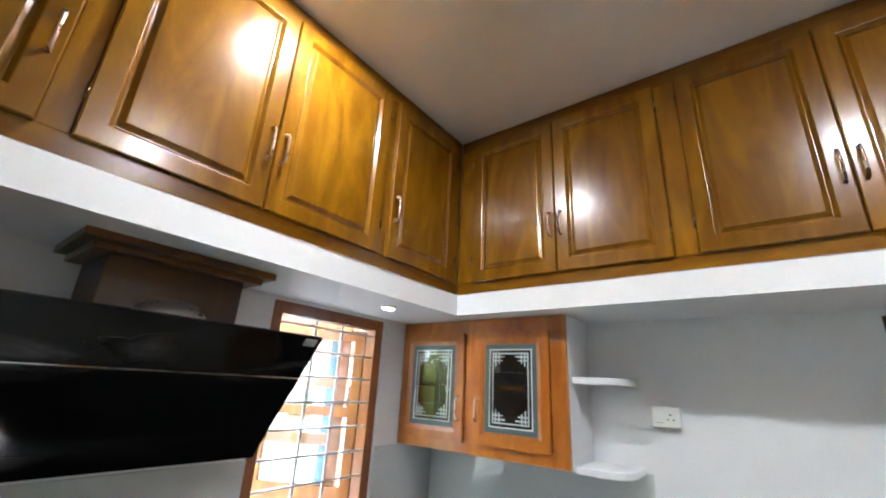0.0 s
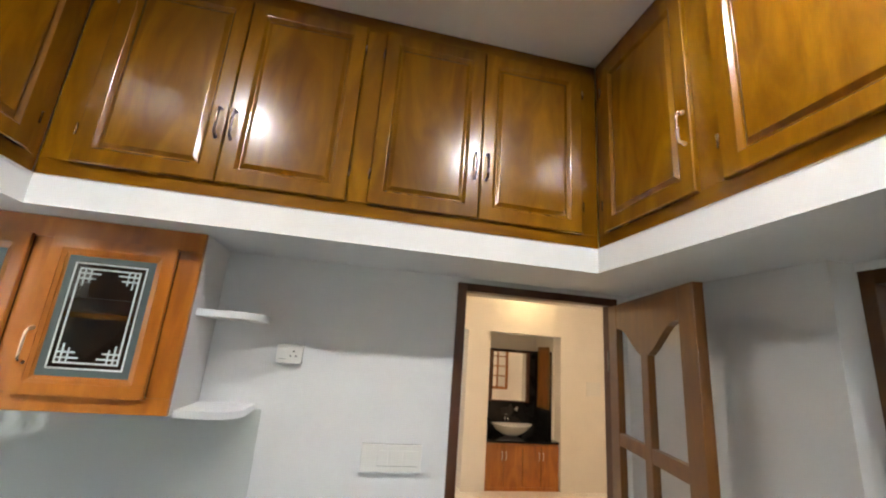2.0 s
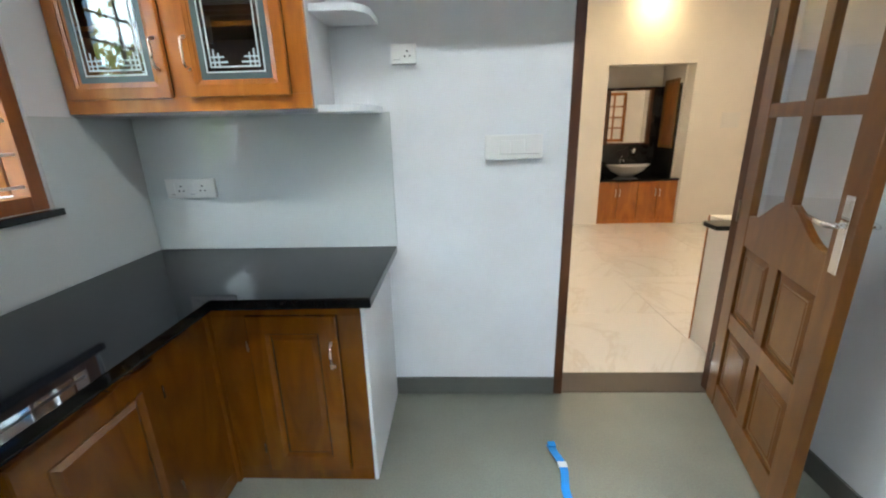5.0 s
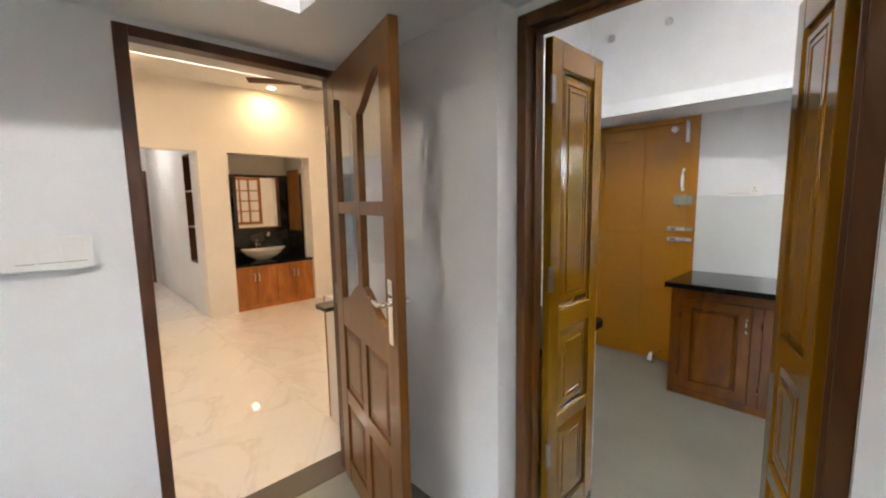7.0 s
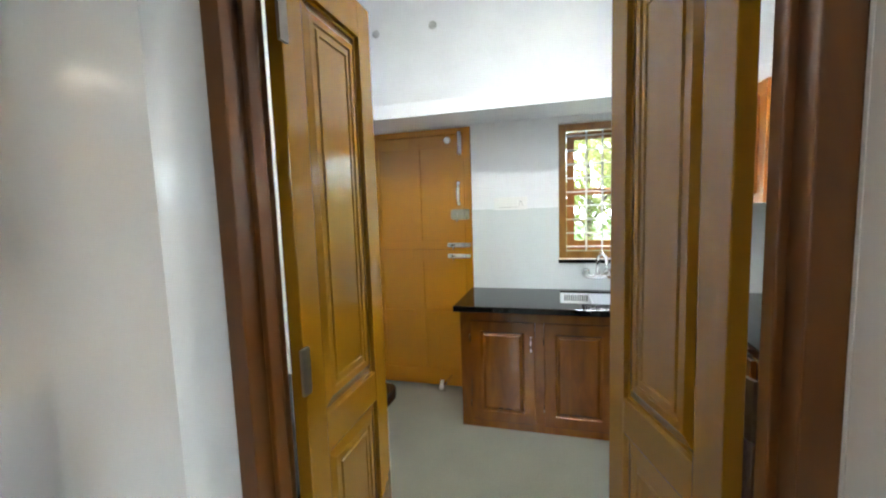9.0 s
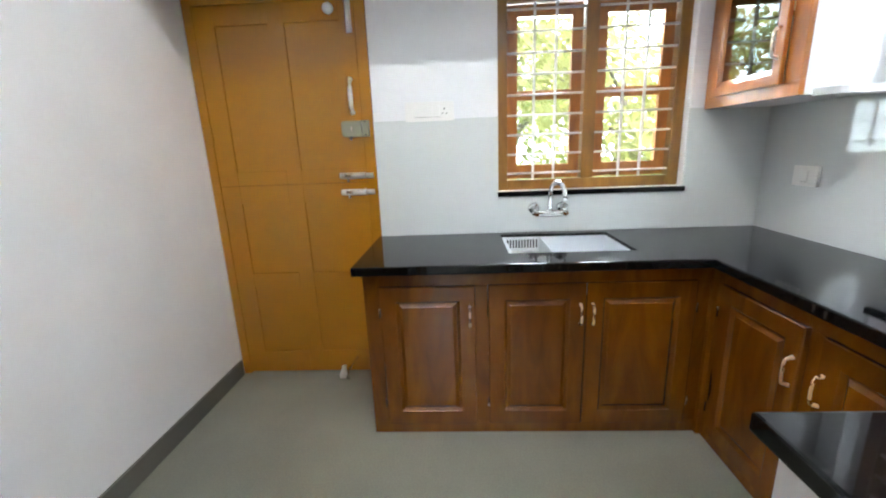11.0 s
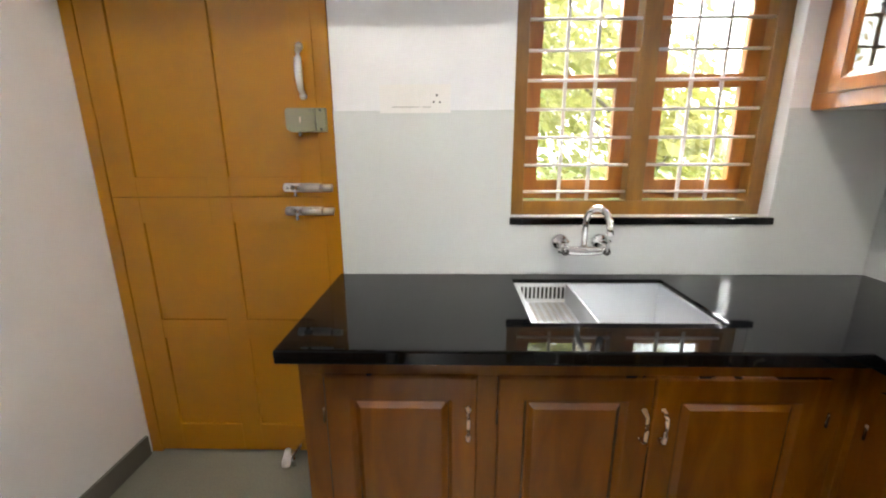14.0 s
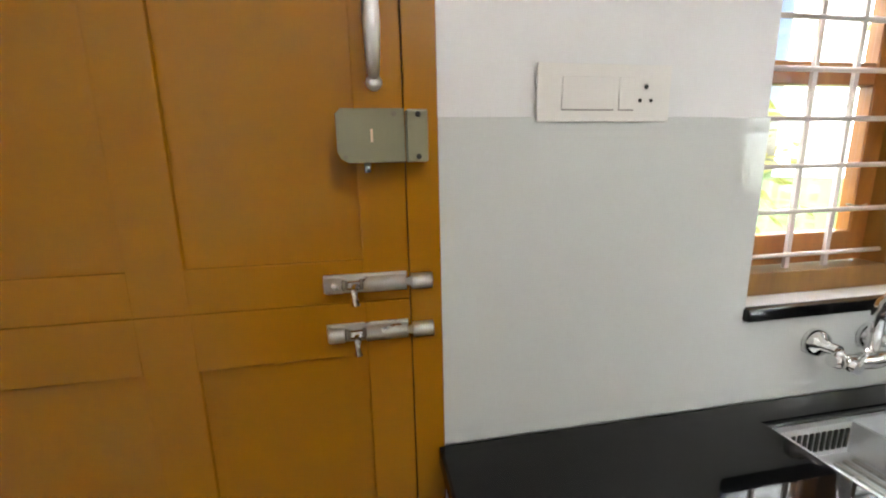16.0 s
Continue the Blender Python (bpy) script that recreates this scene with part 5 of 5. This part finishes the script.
part("cup", lathe(bmesh.new(), [(0.02, -0.06), (0.028, 0.0), (0.028, 0.05), (0.024, 0.051)], (0, -0.045, 0), 16), CHROME, ctap)
cab = thing("mirror_cabinet", "wooden mirror cabinet over the washbasin", "mirror cabinet", facing("south", 2.36, 6.935, 1.10))
part("body", boxes((0.0, 0.66, 0.012, 0.092, 0, 0.80)), ORANGE, cab)
part("mirror", boxes((0.02, 0.62, 0.004, 0.0115, 0.02, 0.78)), MIRROR, cab, "clear mirror door")
part("frame", boxes((0.0, 0.02, 0.0, 0.0115, 0, 0.80), (0.62, 0.66, 0.0, 0.0115, 0, 0.80), (0.02, 0.62, 0.0, 0.0115, 0.78, 0.80), (0.02, 0.62, 0.0, 0.0115, 0, 0.02)), FRAME, cab)
nwin = thing("niche_window", "narrow dark timber window in the side of the niche", "window", kind="structure")
part("window_frame", boxes((3.150, 3.164, 6.50, 6.54, 1.05, 2.0), (3.150, 3.164, 6.86, 6.90, 1.05, 2.0), (3.150, 3.164, 6.54, 6.86, 1.05, 1.09), (3.150, 3.164, 6.54, 6.86, 1.96, 2.0)), WINFRAME, nwin)
part("shutter", boxes((3.156, 3.164, 6.54, 6.86, 1.09, 1.96)), WINWOOD, nwin)
rec = thing("shelf_recess", "tall dark brown shelf lining set into the passage wall", "shelf")
part("lining", boxes((1.732, 1.925, 6.622, 6.64, 0.682, 2.158), (1.732, 1.925, 7.0, 7.018, 0.682, 2.158), (1.915, 1.928, 6.64, 7.0, 0.682, 2.158), (1.732, 1.915, 6.64, 7.0, 0.682, 0.70), (1.732, 1.915, 6.64, 7.0, 2.14, 2.158)), FRAME, rec)
for z in (1.17, 1.66):
    part("shelf", boxes((1.735, 1.915, 6.64, 7.0, z, z + 0.018)), CREAM, rec)
struct("door_3", boxes((0.81, 0.862, 9.83, 10.02, 0, 2.13), (1.658, 1.71, 9.83, 10.02, 0, 2.13), (0.862, 1.658, 9.83, 10.02, 2.078, 2.13), bevel=0.003), FRAME, "dark brown frame of the far doorway", "door frame")
fw = thing("window_4", "small brown timber window of the far room", "window", kind="structure")
part("window_frame", ring_frame(bmesh.new(), 1.50, 2.10, 11.97, 12.06, 0.78, 1.98, 0.07), WINFRAME, fw)
part("mullion", boxes((1.78, 1.82, 11.975, 12.05, 0.85, 1.91)), WINFRAME, fw)
for z in (1.09, 1.37, 1.65):
    part("glazing_bar", boxes((1.57, 2.03, 12.0, 12.03, z, z + 0.025)), WINWOOD, fw)
fan = thing("ceiling_fan", "brown ceiling fan at rest under the hall ceiling", "fan", pose(2.41, 4.40, 2.70))
part("rod", tube(bmesh.new(), [(0, 0, 0.05), (0, 0, 0.60)], 0.012, 8), BRONZE, fan)
part("motor", lathe(bmesh.new(), [(0.03, -0.06), (0.11, -0.05), (0.13, 0.0), (0.11, 0.045), (0.03, 0.06)], n=20), BRONZE, fan)
for k in range(3):
    bl = part("blade", boxes((0.12, 0.62, -0.06, 0.06, -0.004, 0.004), bevel=0.002), FRAME, fan)
    bl.matrix_basis = pose(0, 0, 0, 8, 0, 150 + k * 120)
hw = thing("hall_window", "brown timber window with glazing bars on the hall side", "window", kind="structure")
part("window_frame", ring_frame(bmesh.new(), 3.55, 4.35, 2.471, 2.50, 0.95, 2.15, 0.07), WINWOOD, hw)
for wx in (3.83, 4.05):
    part("upright", boxes((wx - 0.02, wx + 0.02, 2.473, 2.498, 1.02, 2.08)), WINWOOD, hw)
for wz in (1.28, 1.54, 1.80):
    part("glazing_bar", boxes((3.62, 3.81, 2.474, 2.496, wz, wz + 0.03), (3.85, 4.03, 2.474, 2.496, wz, wz + 0.03), (4.07, 4.28, 2.474, 2.496, wz, wz + 0.03)), WINWOOD, hw)
solid("switch_plate", boxes((3.62, 3.86, HY - 0.012, HY, 1.32, 1.52), bevel=0.003), PLASTIC, "pale switch plate on the hall wall", "switch")

# ---- outside ----
struct("backdrop_east", boxes((45, 45.2, -40, 40, -0.5, 90)), SKYGLOW, "bright hazy sky beyond the garden", "sky")
struct("backdrop_south", boxes((-40, 44, -45.2, -45, -0.5, 90)), SKYGLOW, "bright hazy sky beyond the garden", "sky")
struct("backdrop_west", boxes((-45.2, -45, -40, 40, -0.5, 90)), SKYGLOW, "bright hazy sky beyond the garden", "sky")
struct("backdrop_north", boxes((-40, 44, 45, 45.2, -0.5, 90)), SKYGLOW, "bright hazy sky beyond the garden", "sky")
def tree(label, x, y, h, spread, mat, seed):
    rnd = random.Random(seed)
    c = thing("tree", label, "tree", pose(x, y, -0.5), "garden trees")
    bm = bmesh.new()
    tube(bm, [(0, 0, 0), (0.05, 0.02, h * 0.3), (-0.04, 0.05, h * 0.6), (0.02, 0, h * 0.85)], [0.11, 0.085, 0.055, 0.02], 8)
    tips = []
    for k in range(9):
        a, z = rnd.uniform(0, 6.28), h * rnd.uniform(0.3, 0.75)
        e = Vector((math.cos(a) * spread * rnd.uniform(0.5, 1.0), math.sin(a) * spread * rnd.uniform(0.5, 1.0), z + h * rnd.uniform(0.08, 0.25)))
        tube(bm, [(0, 0, z), e * 0.5 + Vector((0, 0, z * 0.5)), e], [0.04, 0.025, 0.008], 5)
        tips.append(e)
    part("trunk", bm, BARK, c)
    verts, faces = [], []
    for k in range(3200):
        t = rnd.choice(tips)
        p = t + Vector((rnd.gauss(0, 0.34), rnd.gauss(0, 0.34), rnd.gauss(0, 0.30))) * spread * 0.75
        s = rnd.uniform(0.035, 0.08)
        n = Vector((rnd.gauss(0, 1), rnd.gauss(0, 1), rnd.gauss(0.6, 1))).normalized()
        u = n.orthogonal().normalized()
        w = n.cross(u)
        i = len(verts)
        verts += [p - u * s * 1.5, p + w * s * 0.6, p + u * s * 1.5, p - w * s * 0.6]
        faces.append((i, i + 1, i + 2, i + 3))
    me = bpy.data.meshes.new("crown")
    me.from_pydata([tuple(q) for q in verts], [], faces)
    me.materials.append(mat)
    cr = new("crown", me)
    cr.parent = c
    return c


tree("light green garden tree outside the sink window", 8.6, 1.6, 4.2, 1.5, LEAF_A, 3)
tree("yellow-green garden tree outside the sink window", 8.0, -1.4, 3.4, 1.3, LEAF_B, 4)
tree("light green garden tree behind the lawn", 10.5, 0.0, 5.0, 1.9, LEAF_B, 5)
tree("light green garden tree behind the lawn", 11.5, 3.6, 4.6, 1.8, LEAF_A, 6)
tree("light green garden tree south of the house", 3.6, -6.2, 4.2, 1.6, LEAF_A, 7)
tree("light green garden tree south of the house", 1.2, -7.5, 4.8, 1.9, LEAF_B, 8)
tree("light green garden tree west of the house", -6.0, -0.6, 3.4, 1.5, LEAF_A, 9)
tree("yellow-green garden tree west of the house", -7.5, 1.2, 3.0, 1.4, LEAF_B, 10)
tree("light green garden tree near the far window", 1.6, 17.5, 4.2, 1.8, LEAF_B, 11)
tree("low green shrub tree by the west fence", -4.6, -2.3, 2.8, 1.2, LEAF_A, 12)
tree("low green shrub tree by the west fence", -6.4, -4.4, 3.2, 1.5, LEAF_B, 13)
hs = thing("neighbour_house", "white neighbouring house with a terracotta roof", "house", pose(-16.0, 9.5, -0.5))
part("wall", boxes((-2.5, 2.5, -4.0, 4.0, 0, 3.4)), PLASTER, hs)
bm = bmesh.new()
v = [bm.verts.new(p) for p in ((3.1, -4.6, 3.2), (3.1, 4.6, 3.2), (-3.1, 4.6, 3.2), (-3.1, -4.6, 3.2), (0, -4.6, 5.0), (0, 4.6, 5.0))]
for q in ((0, 1, 5, 4), (2, 3, 4, 5), (0, 4, 3), (1, 2, 5), (0, 3, 2, 1)):
    bm.faces.new([v[i] for i in q])
part("roof", bm, ROOFRED, hs)
for wy in (-2.6, 0.2, 2.6):
    wd = part("window", boxes((2.5, 2.56, wy - 0.5, wy + 0.5, 1.0, 2.2)), WINWOOD, hs)
    part("pane", boxes((2.562, 2.57, wy - 0.42, wy + 0.42, 1.08, 2.12)), DARKGLASS, wd)


def stair_rail(label, m, length, slope):
    """Two sloping timber rails on end posts: local x along them, rising with x."""
    c = thing("stair_rail", label, "railing", m)
    for z in (1.31, 1.67):
        part("rail", solid_outline(bmesh.new(), [(0, z - 0.032), (length, z - 0.032 + length * slope), (length, z + 0.032 + length * slope), (0, z + 0.032)], -0.022, 0.022), DIMWIN, c)
    for x in (0.06, length - 0.06):
        part("post", boxes((x - 0.035, x + 0.035, -0.0225, 0.0225, 0, 1.73 + x * slope), bevel=0.004), DIMWIN, c)
    return c


def casement(label, m, w, z0, z1):
    """A glazed casement leaf standing open: local x from its hinge."""
    c = thing("casement_leaf", label, "window", m)
    part("hinge_stile", boxes((0.0, 0.075, -0.018, 0.018, z0, z1), bevel=0.003), WINWOOD, c)
    part("lock_stile", boxes((w - 0.075, w, -0.018, 0.018, z0, z1), bevel=0.003), WINWOOD, c)
    for i in range(4):
        z = z0 + (z1 - z0 - 0.06) * i / 3
        part("rail", boxes((0.075, w - 0.075, -0.017, 0.017, z, z + 0.06), bevel=0.003), WINWOOD, c)
        if i < 3:
            a, b = z + 0.06, z0 + (z1 - z0 - 0.06) * (i + 1) / 3
            # this strip paints the sky's reflection along the pane's edge
            part("reflection_strip", boxes((0.075, 0.125, -0.003, 0.003, a, b)), BLUE_REFLECTION, c, "blue strip painting the sky's reflection in the pane").visible_shadow = False
            part("pane", boxes((0.125, w - 0.075, -0.003, 0.003, a, b)), GLASS, c).visible_shadow = False
    return c


# pale sheet added over the lawn so the west view turns bright white
struct("pale_ground", boxes((-40, -1.75, -30, 40, -0.5, -0.49)), PLASTER, "pale ground sheet added to whiten the west window view", "ground")
casement("brown timber casement leaf with glass panes, standing open", pose(-1.715, 1.77, 0.0, 0, 0, 209), 0.62, 1.17, 2.13)
stair_rail("brown timber stair rail sloping past the garden window", pose(2.45, -1.6, -0.5), 2.6, 0.56)
tree("light green garden tree close to the garden window", 4.6, -4.2, 3.6, 1.5, LEAF_A, 14)
tree("light green garden tree close to the garden window", 2.6, -4.9, 3.4, 1.5, LEAF_A, 15)

# ---- marble tiles of the hall, last ----
hall = struct("floor_hall", boxes((-2.0, 4.9, 2.4505, 12.0, -0.0055, -0.004)), paint("tile_joint", (0.62, 0.57, 0.50), 0.5), "polished cream marble tile floor of the hall", "floor")
TWX, TWY = 1.2, 0.8
tile = finish(boxes((0, TWX - 0.002, 0, TWY - 0.002, -0.0038, 0.0), bevel=0.0008), "marble_tile", MARBLE)
for i in range(6):
    for j in range(12):
        o = new("marble_tile", tile)
        o.parent = hall
        o.location = (-2.0 + i * TWX - (0.0), 2.4515 + j * TWY, 0.0)
